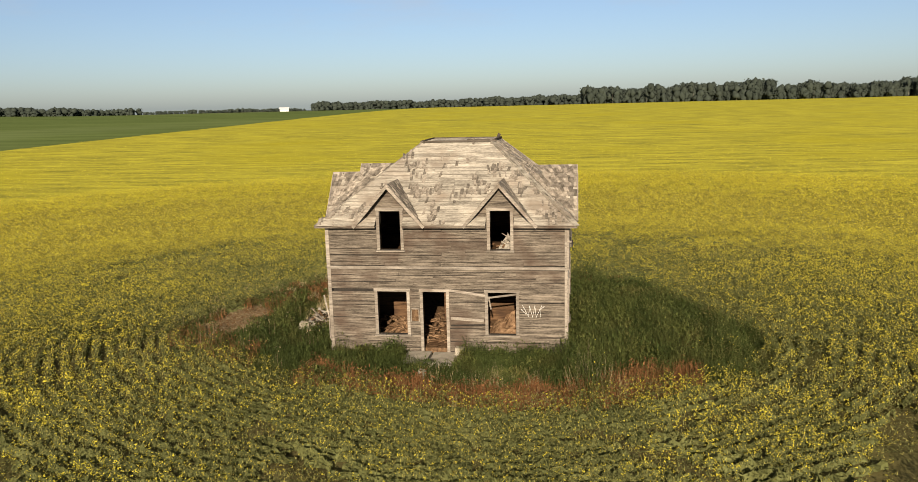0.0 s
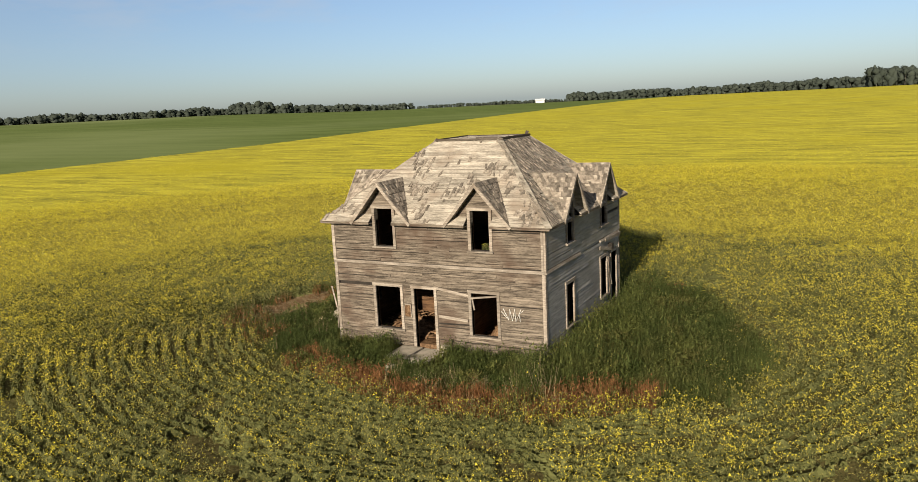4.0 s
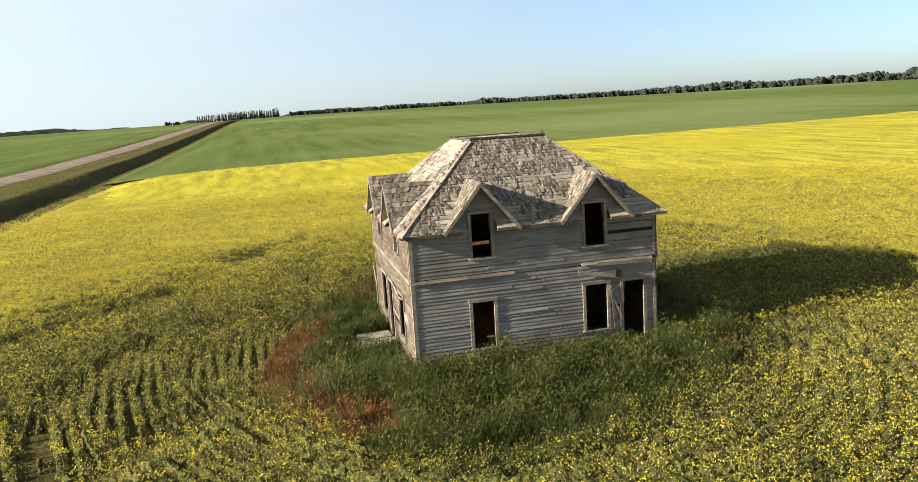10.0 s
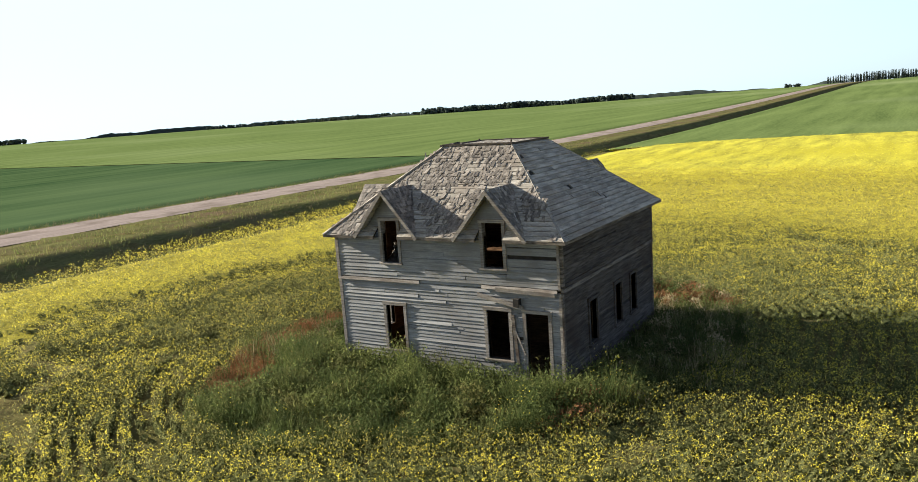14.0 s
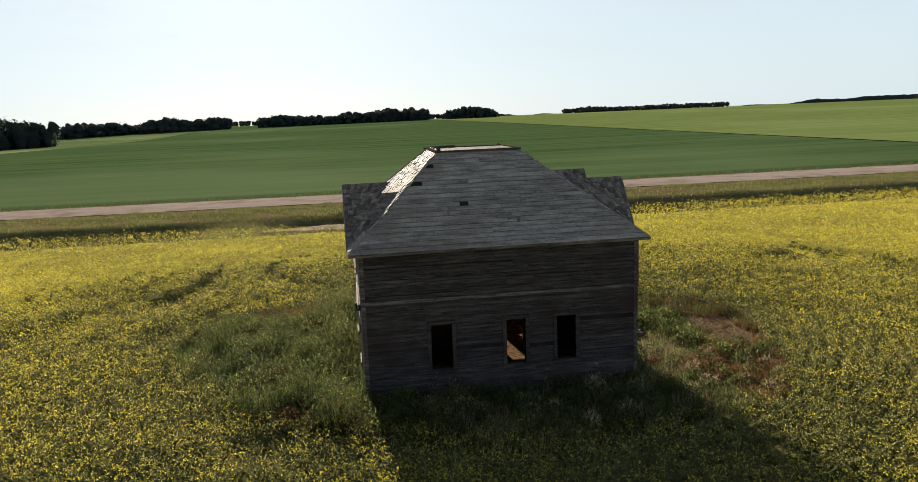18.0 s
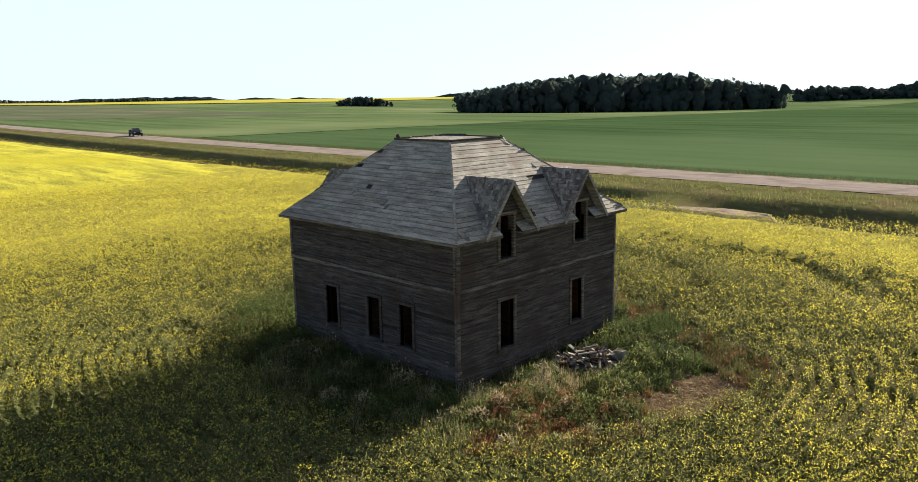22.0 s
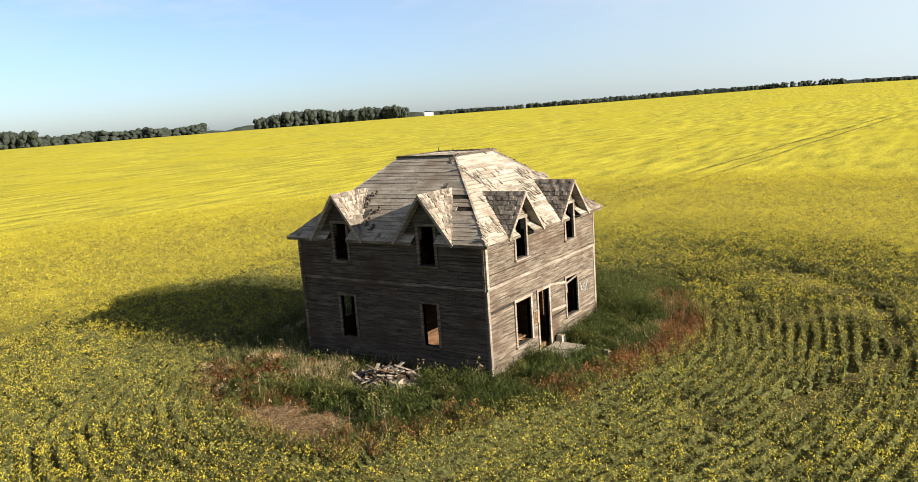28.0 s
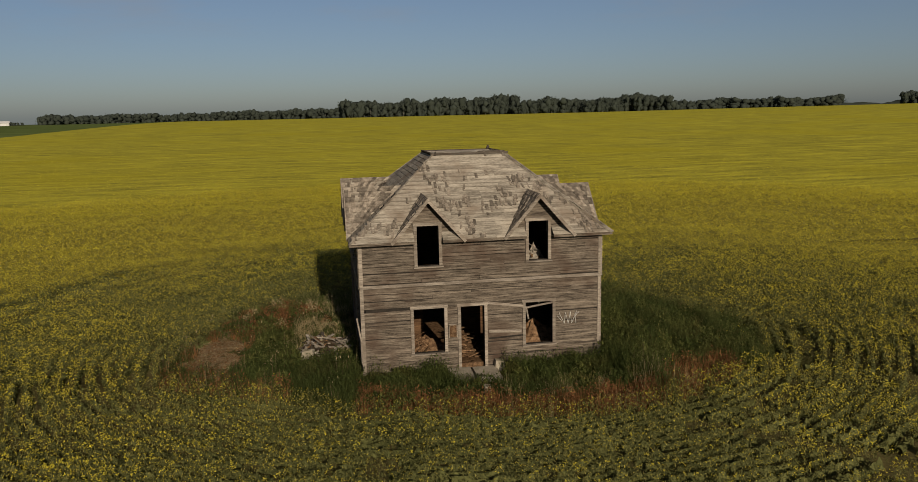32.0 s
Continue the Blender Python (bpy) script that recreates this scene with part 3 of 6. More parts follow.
def build_roof(side, shingle_share):
    """One slope of the hipped roof with its planks and what is left of the shingles."""
    m, length, low, dormers, sill, head = WALLS[side]
    r = np.random.default_rng({"front": 11, "right": 12, "back": 13, "left": 14}[side])
    rise = DECK - EAVE
    run = {"front": -1.33 - (Y0 - OVER), "right": (X1 + OVER) - 1.46, "back": (Y1 + OVER) - 1.28, "left": -1.18 - (X0 - OVER)}[side]
    left_in, right_in = {"front": (2.92, 2.72), "right": (2.85, 2.75), "back": (2.72, 2.92), "left": (2.75, 2.85)}[side]
    left_in, right_in = left_in + OVER, right_in + OVER
    nrm = Vector((0, -rise, run)).normalized()

    def at(u, k, lift=0.0):
        """A point of the slope: u along the eave, k from 0 at the eave to 1 at the deck."""
        return Vector((u, -OVER + k * run, EAVE + k * rise)) + nrm * lift

    slope_len = math.hypot(run, rise)
    under = Solid()
    slope = empty("roof_slope", m)
    slope.parent = house
    width = 0.185
    count = int(slope_len / width)
    holes = []
    for c, w in dormers:
        k1 = (5.1 - EAVE) / rise
        holes.append((c - 0.47, c + 0.47, -1.0, k1))
    for i in range(count + 1):
        k0, k1 = i * width / slope_len, min(1.0, (i + 1) * width / slope_len)
        if k1 - k0 < 0.005:
            continue
        e0, e1 = -OVER + left_in * k0, length + OVER - right_in * k0
        spans = [(e0, e1)]
        for a, b, c, d in holes:
            if k0 < d - 0.01:
                spans = [s for p, q in spans for s in ((p, min(q, a)), (max(p, b), q)) if s[1] - s[0] > 0.05]
        for a, b in spans:
            da = left_in * (k1 - k0) if abs(a - e0) < 1e-6 else 0.0
            db = right_in * (k1 - k0) if abs(b - e1) < 1e-6 else 0.0
            under.piece([at(a, k0, -0.05), at(b, k0, -0.05), at(b - db, k1, -0.05), at(a + da, k1, -0.05), at(a, k0, -0.012), at(b, k0, -0.012), at(b - db, k1, -0.012), at(a + da, k1, -0.012)])
            u = a
            while u < b - 0.02:
                v = min(b, u + r.uniform(1.6, 4.5))
                if b - v < 0.6:
                    v = b
                if side == "back" and r.random() < 0.06 and v - u > 1.2:
                    u += r.uniform(0.2, 0.45)
                if r.random() > 0.012 or v - u > 2.2:
                    g = r.uniform(0.0008, 0.003)
                    h0, h1, h2 = r.uniform(0.008, 0.02), r.uniform(0.0, 0.012), r.uniform(0.0, 0.012)
                    ea, eb = (da if abs(u - a) < 1e-9 else 0), (db if v == b else 0)
                    c = [at(u + 0.003, k0 + g, -0.012), at(v - 0.003, k0 + g, -0.012), at(v - eb - 0.003, k1 - g, -0.012), at(u + ea + 0.003, k1 - g, -0.012)]
                    c += [at(u + 0.003, k0 + g, h0 + h1), at(v - 0.003, k0 + g, h0 + h2), at(v - eb - 0.003, k1 - g, h0), at(u + ea + 0.003, k1 - g, h0)]
                    part_of("roof_plank", c, BOX_FACES, SHEATH, slope)
                u = v
    under.make("roof_underlay", UNDER, slope, "near-black sheet under the roof planks, gap shade in its colour")
    # fascia and frieze; the fascia's darker colour stands in for the eave's shadow
    for a, b in free_spans(-OVER, length + OVER, EAVE - 0.1, EAVE, [(c - 0.47, c + 0.47, 3, 5) for c, w in dormers]):
        part_of("fascia_board", box_verts(a, -OVER - 0.012, EAVE - 0.075, b, -OVER + 0.02, EAVE + 0.012), BOX_FACES, SIDING, slope)
        part_of("soffit_board", box_verts(max(a, -0.2), -OVER + 0.022, EAVE - 0.06, min(b, length + 0.2), 0.0, EAVE - 0.035), BOX_FACES, TRIM, slope)
    # shingles that are left, in courses
    rest, made = Solid(), 0
    seed = r.uniform(0, 50)
    for i in range(int(slope_len / 0.14)):
        k = (i + 0.3) * 0.14 / slope_len
        u = -OVER + left_in * k + 0.06
        while u < length + OVER - right_in * k - 0.15:
            w = r.uniform(0.05, 0.12)
            v = noise.noise(Vector((u * 0.75 + seed, k * 4.2, 2.0))) + 0.55 * noise.noise(Vector((u * 3.1, k * 11 + seed, 5.0)))
            inside = any(abs(u - c) < DORMER_HALF * (1 - (k * rise) / (DORMER_TOPS[side] - EAVE)) + 0.1 for c, _ in dormers)
            bald = 0.5 * min(1.0, max(0.0, (u - 4.6) / 2.5)) if side == "right" else 0.0
            if v > 1.0 + bald - 2 * shingle_share + r.normal(0, 0.16) and not inside and k < 0.97 and r.random() > (0.28 if side == "front" else 0.06):
                s, t, sk = r.uniform(0.016, 0.028), r.uniform(0.006, 0.04), r.normal(0, 0.03)
                ln = r.uniform(0.20, 0.34) / slope_len
                c = [at(u, k, 0.012), at(u + w, k + sk * 0.2, 0.012), at(u + w + sk, k + ln, 0.012), at(u + sk, k + ln, 0.012), at(u, k, s + t), at(u + w, k + sk * 0.2, s + t * r.uniform(0.5, 1)), at(u + w + sk, k + ln, s), at(u + sk, k + ln, s)]
                if made < 220:
                    part_of("shingle", c, BOX_FACES, SHINGLE, slope)
                    made += 1
                else:
                    rest.piece(c)
            u += w + r.uniform(0.002, 0.012)
    if rest.v:
        rest.make("shingles", SHINGLES, slope, "weathered curled wooden shingles")["kind"] = "stuff"
    # peeling strips of roofing felt
    if side == "left":
        for u, k, ln, bend in ((2.55, 0.45, 0.35, 0.2), (2.8, 0.36, 0.42, -0.2), (3.0, 0.26, 0.4, 0.18), (3.25, 0.15, 0.35, -0.15), (3.3, 0.30, 0.25, 0.2), (3.5, 0.10, 0.3, 0.15), (2.75, 0.5, 0.22, 0.15)):
            v, f = [], []
            for q in range(9):
                s = q / 8
                uu, kk = u + bend * math.sin(s * 2.6) * 0.5, k + s * ln / slope_len
                up = 0.03 + 0.08 * math.sin(s * 7 + u * 5) ** 2
                v += [at(uu - 0.05, kk, up), at(uu + 0.03, kk + 0.004, up + 0.05), at(uu + 0.07, kk, up + 0.01)]
                v += [at(uu - 0.05, kk, up - 0.012), at(uu + 0.03, kk + 0.004, up + 0.036), at(uu + 0.07, kk, up - 0.002)]
            for q in range(8):
                o = 6 * q
                f += [(o, o + 1, o + 7, o + 6), (o + 1, o + 2, o + 8, o + 7), (o + 3, o + 9, o + 10, o + 4), (o + 4, o + 10, o + 11, o + 5), (o, o + 6, o + 9, o + 3), (o + 2, o + 5, o + 11, o + 8)]
            part_of("felt_strip", v, f, TRIM_DARK, slope, "curled strip of torn roofing felt", smooth=True)
    # dormers
    for c, w in dormers:
        build_dormer(slope, c, w, head, r, run, rise, side)
    return slope


def build_dormer(slope, c, w, head, r, run, rise, side):
    wall_holes = [(c - w / 2 - 0.1, c + w / 2 + 0.1, 3.0, head + 0.1)]
    half, top, foot, front = DORMER_HALF, DORMER_TOPS[side], EAVE - 0.02, -OVER - 0.02
    back = -OVER + (top - EAVE) / rise * run
    # gable
    gable = Solid()
    z = TOP - 0.06
    while z < top - 0.1:
        z1 = z + 0.112
        hw = half * (top - z1) / (top - foot) - 0.02
        if hw > 0.04:
            for a, b in free_spans(c - hw, c + hw, z, z1, wall_holes):
                part_of("siding_board", [(a, -0.032, z - 0.015), (b, -0.032, z - 0.015), (b, 0.02, z - 0.015), (a, 0.02, z - 0.015), (a, -0.014, z1), (b, -0.014, z1), (b, 0.02, z1), (a, 0.02, z1)], BOX_FACES, {"front": SIDING, "right": SIDING_GREY, "left": SIDING_SHADED}[side], slope)
        z = z1
    gable.piece([(c - half + 0.3, 0.02, TOP - 0.1), (c - w / 2 - 0.02, 0.02, TOP - 0.1), (c - w / 2 - 0.02, 0.06, TOP - 0.1), (c - half + 0.3, 0.06, TOP - 0.1), (c - half * 0.62, 0.02, head), (c - w / 2 - 0.02, 0.02, head), (c - w / 2 - 0.02, 0.06, head), (c - half * 0.62, 0.06, head)])
    gable.piece([(c + w / 2 + 0.02, 0.02, TOP - 0.1), (c + half - 0.3, 0.02, TOP - 0.1), (c + half - 0.3, 0.06, TOP - 0.1), (c + w / 2 + 0.02, 0.06, TOP - 0.1), (c + w / 2 + 0.02, 0.02, head), (c + half * 0.62, 0.02, head), (c + half * 0.62, 0.06, head), (c + w / 2 + 0.02, 0.06, head)])
    gable.piece([(c - half * 0.5, 0.02, head), (c + half * 0.5, 0.02, head), (c + half * 0.5, 0.06, head), (c - half * 0.5, 0.06, head), (c - 0.03, 0.02, top - 0.03), (c + 0.03, 0.02, top - 0.03), (c + 0.03, 0.06, top - 0.03), (c - 0.03, 0.06, top - 0.03)])
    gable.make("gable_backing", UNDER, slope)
    for s in (-1, 1):
        tip, low, end = Vector((c, front, top)), Vector((c + s * half, front, foot)), Vector((c, back, top))
        n = (low - tip).cross(end - tip).normalized()
        if n.z < 0:
            n = -n

        def on(p, q, lift):
            """p down the rake, q back along the ridge."""
            return tip + (low - tip) * p + (end - tip) * q * (1 - p) + n * lift

        deck = Solid()
        deck.piece([on(1.0, 0, -0.03), on(1.0, 0.02, -0.03), on(0, 1.02, -0.03), on(0, 0, -0.03), on(1.0, 0, 0), on(1.0, 0.02, 0), on(0, 1.02, 0), on(0, 0, 0)])
        deck.make("dormer_roof", SHEATH, slope)
        # barge board
        barge = Solid()
        barge.piece([tip + Vector((0, -0.03, -0.15)), low + Vector((-s * 0.03, -0.03, -0.07)), low + Vector((-s * 0.03, 0.0, -0.07)), tip + Vector((0, 0.0, -0.15)), tip + Vector((0, -0.03, -0.0)), low + Vector((s * 0.05, -0.03, 0.0)), low + Vector((s * 0.05, 0.0, 0.0)), tip])
        barge.make("barge_board", TRIM, slope)
        sh, made = Solid(), 0
        rows = 10
        keep = {"front": 0.86, "right": 0.9, "left": 0.75, "back": 0}[side]
        for i in range(rows):
            p1 = 1 - i / rows
            p0 = max(0.0, p1 - 1.55 / rows)
            q = 0.0
            ln = (end - tip).length * (1 - p1 + 0.5 / rows)
            while q < 1.0 and ln > 0.08:
                wd = r.uniform(0.08, 0.16) / ln
                if r.random() < keep:
                    t, t2 = r.uniform(0.02, 0.045), r.uniform(0.008, 0.014)
                    q1 = min(1.0, q + wd)
                    cn = [on(p1, q, 0.002), on(p1, q1, 0.002), on(p0, q1, 0.002), on(p0, q, 0.002), on(p1, q, t), on(p1, q1, t), on(p0, q1, t2), on(p0, q, t2)]
                    sh.piece(cn)
                q += wd * 1.04
        sh.make("shingles", SHINGLES, slope, "weathered wooden shingles on a dormer")["kind"] = "stuff"


for side, share in (("front", 0.36), ("right", 0.54), ("back", 0.03), ("left", 0.12)):
    build_roof(side, share)

deck_ob = Solid().box(-1.20, -1.35, DECK - 0.05, 1.48, 1.30, DECK - 0.01).make("roof_deck", SHEATH, house, "flat weathered plank deck on top of the roof")
for k in range(13):
    y = -1.35 + k * 0.204
    part_of("deck_plank", box_verts(-1.22 + 0.03 * (k % 3), y, DECK - 0.006, 1.48 - 0.02 * (k % 4), y + 0.194, DECK + 0.018 + 0.006 * (k % 2)), BOX_FACES, SHEATH, deck_ob)
for a, b, lift in (((-1.20, -1.37), (1.62, -1.36), 0.01), ((1.49, -1.36), (1.50, 1.34), 0.03), ((1.5, 1.31), (-1.24, 1.32), 0.0), ((-1.22, 1.34), (-1.21, -1.3), 0.01)):
    Solid().beam((*a, DECK + 0.02 + lift), (*b, DECK + 0.03), 0.09, 0.06).make("edge_board", TRIM_DARK, deck_ob, "dark rotten edge board")
Solid().beam((-1.10, -1.42, DECK - 0.02), (-1.09, -1.40, DECK + 0.10), 0.05, 0.05).make("edge_stub", TRIM_DARK, deck_ob)
Solid().beam((1.40, 1.22, DECK + 0.02), (1.46, 1.26, DECK + 0.17), 0.04, 0.12).make("edge_stub", TRIM_DARK, deck_ob)
Solid().beam((0.5, -1.3, DECK + 0.06), (1.52, -1.12, DECK + 0.05), 0.03, 0.09).make("loose_plank", TRIM_DARK, deck_ob)
# hip boards
for (ex, ey), (dx, dy) in (((X0 - OVER, Y0 - OVER), (-1.18, -1.33)), ((X1 + OVER, Y0 - OVER), (1.46, -1.33)), ((X1 + OVER, Y1 + OVER), (1.46, 1.28)), ((X0 - OVER, Y1 + OVER), (-1.18, 1.28))):
    wide = ex > 0 > ey
    Solid().beam((ex, ey, EAVE + 0.012), (dx, dy, DECK + 0.012), 0.2 if wide else 0.07, 0.05 if wide else 0.03).make("hip_board", SHEATH, house)

# floors and partition inside
fl = Solid()
fl.box(X0 + 0.16, Y0 + 0.16, BASE - 0.1, X1 - 0.16, Y1 - 0.16, -0.03)
fl.make("lower_floor", RUBBLE, house, "littered plank floor")
up = Solid()
up.box(X0 + 0.16, Y0 + 0.16, 2.66, X1 - 0.16, -1.9, 2.76).box(X0 + 0.16, -1.9, 2.66, -0.6, Y1 - 0.16, 2.76).box(1.2, -1.9, 2.66, X1 - 0.16, Y1 - 0.16, 2.76).box(-0.6, 1.2, 2.66, 1.2, Y1 - 0.16, 2.76)
up.make("upper_floor", INNER, house, "brown upper floor with a stair hole")
pt = Solid()
pt.box(X0 + 0.16, -0.5, -0.03, -1.6, -0.4, 2.66).box(-0.6, -0.5, -0.03, 2.7, -0.4, 2.66).box(-0.05, -4.0, 1.0, 0.05, -3.9, 2.66).box(0.9, -3.9, -0.03, 1.0, -0.5, 2.66).box(0.4, -0.4, -0.03, 0.5, Y1 - 0.16, 2.66)
pt.make("partition", INNER, house, "brown lath partition walls")


# ---------------------------------------------------------------- crops and weeds


def leaves(P, per, length, width, h0, h1, spread_r, r, lean=0.9):
    """Loose triangles round each plant P (x, y, z, height)."""
    n = len(P) * per
    i = np.repeat(np.arange(len(P)), per)
    a = r.uniform(0, 2 * math.pi, n)
    rad = (spread_r[i] if np.ndim(spread_r) else spread_r) * np.sqrt(r.uniform(0, 1, n))
    hz = P[i, 2] + P[i, 3] * r.uniform(h0, h1, n)
    base = np.stack([P[i, 0] + rad * np.cos(a), P[i, 1] + rad * np.sin(a), hz], -1)
    b = r.uniform(0, 2 * math.pi, n)
    el = r.uniform(-0.35, lean, n)
    d = np.stack([np.cos(b) * np.cos(el), np.sin(b) * np.cos(el), np.sin(el)], -1)
    side = np.stack([-np.sin(b), np.cos(b), r.uniform(-0.5, 0.5, n)], -1)
    ln = (length * r.uniform(0.6, 1.3, n))[:, None]
    wd = (width * r.uniform(0.6, 1.3, n))[:, None]
    v = np.stack([base - side * wd / 2, base + side * wd / 2, base + d * ln], 1)
    return v.reshape(-1, 3)


def blades(P, per, width, spread_r, lean, r):
    """Grass blades standing up from P (x, y, z, height)."""
    n = len(P) * per
    i = np.repeat(np.arange(len(P)), per)
    a = r.uniform(0, 2 * math.pi, n)
    rad = spread_r * np.sqrt(r.uniform(0, 1, n))
    base = np.stack([P[i, 0] + rad * np.cos(a), P[i, 1] + rad * np.sin(a), P[i, 2]], -1)
    b = r.uniform(0, 2 * math.pi, n)
    h = P[i, 3] * r.uniform(0.5, 1.1, n)
    tipd = np.stack([np.cos(b) * lean * h, np.sin(b) * lean * h, h], -1)
    side = np.stack([-np.sin(b), np.cos(b), np.zeros(n)], -1) * (width * r.uniform(0.6, 1.4, n))[:, None] / 2
    v = np.stack([base - side, base + side, base + tipd], 1)
    return v.reshape(-1, 3)


def stuff(name, groups, label, category):
    """One mesh of loose triangles; groups of (vertices, material)."""
    v = np.concatenate([g[0] for g in groups])
    idx = np.concatenate([np.full(len(g[0]) // 3, k) for k, g in enumerate(groups)])
    ob = big_mesh(name, v, np.arange(len(v)).reshape(-1, 3), [g[1] for g in groups], idx)
    return tagged(ob, label, category, "", "stuff")


def heads(P, per, size, h0, h1, spread_r, r):
    """Flower heads: small tufts of three florets over each plant."""
    n = len(P) * per
    i = np.repeat(np.arange(len(P)), per)
    a = r.uniform(0, 2 * math.pi, n)
    rad = (spread_r[i] if np.ndim(spread_r) else spread_r) * np.sqrt(r.uniform(0, 1, n))
    top = np.stack([P[i, 0] + rad * np.cos(a), P[i, 1] + rad * np.sin(a), P[i, 2] + P[i, 3] * r.uniform(h0, h1, n)], -1)
    m = 3 * n
    c = np.repeat(top, 3, 0) + r.normal(0, size * 0.55, (m, 3))
    v = c[:, None, :] + r.normal(0, size * 0.62, (m, 3, 3))
    return v.reshape(-1, 3)


def crop_rows(r):
    """Plants in drilled rows that run round the oval yard."""
    out, off = [], -1.53
    while off < 20.0:
        circ = 2 * math.pi * math.sqrt(((9.9 + off) ** 2 + (8.1 + off) ** 2) / 2)
        k = int(circ / 0.19)
        a = np.linspace(0, 2 * math.pi, k, endpoint=False) + r.uniform(0, 0.1)
        s = 1 + off / 9.0
        wob = 0.06 * np.sin(a * 9 + off) + 0.05 * np.sin(a * 23 + 3 * off)
        x = -0.2 + (9.9 * s + wob) * np.cos(a)
        y = -0.8 + (8.1 * s + wob) * np.sin(a)
        out.append(np.stack([x, y, np.full(k, off)], -1))
        off += 0.445
    near = np.concatenate(out)
    near[:, :2] += r.normal(0, 0.025, (len(near), 2))
    return near


def ridges(r):
    """Leafy bodies of the drilled rows, as loose facets with ragged tops."""
    out, off = [], -1.53
    while off < 18.0:
        circ = 2 * math.pi * math.sqrt(((9.9 + off) ** 2 + (8.1 + off) ** 2) / 2)
        k = int(circ / 0.13)
        a = np.linspace(0, 2 * math.pi, k, endpoint=False)
        wob = 0.06 * np.sin(a * 9 + off) + 0.05 * np.sin(a * 23 + 3 * off)
        ca, sa = np.cos(a), np.sin(a)
        s = 1 + off / 9.0
        cx, cy = -0.2 + (9.9 * s + wob) * ca, -0.8 + (8.1 * s + wob) * sa
        C = np.stack([cx, cy], -1)
        open_ = openness(cx, cy) * np.clip(0.92 + 1.0 * lumps(C, 0.35, 0.35, 31.0), 0.3, 1)
        thin = lumps(C, 0.12, 0.12, 3.0) + 0.6 * lumps(C, 0.5, 0.5, 8.0)
        tall = (0.50 + 0.14 * np.clip(off / 6, 0, 1)) * (1 + 0.18 * thin) * r.uniform(0.8, 1.12, k)
        half = (0.085 + 0.13 * (1 - open_)) * r.uniform(0.75, 1.15, k)
        row = []
        for u, v in ((-1, 0.0), (-0.7, 0.25), (0.0, 0.4), (0.7, 0.25), (1, 0.0)):
            x = cx + u * half * ca + r.normal(0, 0.028, k)
            y = cy + u * half * sa + r.normal(0, 0.028, k)
            row.append(np.stack([x, y, ground_z(x, y) + tall * v * r.uniform(0.6, 1.25, k) - 0.03], -1))
        lost = (yard(cx, cy) < 0.15) | poor(cx, cy) | (cy < FIELD_S) | (r.uniform(0, 1, k) < 0.03 + 0.5 * np.clip(-0.3 - thin, 0, 1))
        lost |= np.isin(int(round(off / 0.445)), (7, 17, 18)) & (cx > 4) & (cy < -2) & (r.uniform(0, 1, k) < 0.6)
        lost |= r.uniform(0, 1, k) < np.clip((off - 12) / 6, 0, 1)
        keep = ~(lost | np.roll(lost, -1))
        for p, q in zip(row, row[1:]):
            p2, q2 = np.roll(p, -1, 0), np.roll(q, -1, 0)
            out.append(np.stack([p, q, q2], 1)[keep].reshape(-1, 3))
            out.append(np.stack([p, q2, p2], 1)[keep].reshape(-1, 3))
        off += 0.445
    return np.concatenate(out)


# poor spots (centre, half sizes) and dark sunken streaks (half width, then points) in the crop
SPOTS = ((-19.2, -10.4, 2.6, 1.5), (12.6, -10.6, 0.6, 1.0), (25.1, 1.2, 1.2, 0.5), (-11.0, -5.0, 0.7, 0.4), (7.2, 6.9, 0.9, 0.5), (9.6, -6.2, 0.6, 0.4), (-4.2, -11.0, 0.6, 0.5), (4.0, -32.0, 6.0, 1.6))
STREAKS = (
    (0.45, (7.5, 13.6), (12.0, 15.8), (15.0, 16.6), (18.5, 14.6)),
    (0.50, (-20.6, 5.5), (-18.3, 8.6), (-15.9, 13.4), (-11.6, 16.6), (-6.5, 18.2)),
    (0.40, (-17.0, 17.6), (-12.1, 19.0), (-8.5, 18.6)),
    (0.60, (-17.2, -19.6), (-20.3, -16.0), (-20.3, -12.4), (-21.8, -7.0), (-24.5, -6.6)),
    (0.35, (-9.0, -18.2), (-9.6, -15.8), (-11.2, -13.4)),
    (0.50, (4.5, -20.9), (0.4, -19.5), (-4.8, -18.9), (-8.2, -15.8), (-10.6, -13.0)),
)
STREAKS_EAST = (
    (0.40, (2.6, -15.2), (-0.4, -14.1), (-2.8, -13.1)),
    (0.45, (111.0, -29.4), (49.0, -25.4), (25.0, -21.4), (14.0, -19.9), (6.0, -19.3)),
    (0.35, (70.0, -28.3), (43.0, -26.1), (22.7, -24.2), (15.0, -24.0)),
    (0.30, (4.7, -10.2), (8.6, -13.4), (8.4, -17.6), (6.6, -19.4)),
    (0.38, (13.4, -8.2), (11.9, -11.2), (11.3, -15.6), (11.0, -18.0)),
    (0.28, (14.8, -9.6), (14.0, -14.0), (12.6, -17.8)),
)
TRACKS = ((26, 13.6, 182, -0.6), (25, 10.2, 182, -3.0))


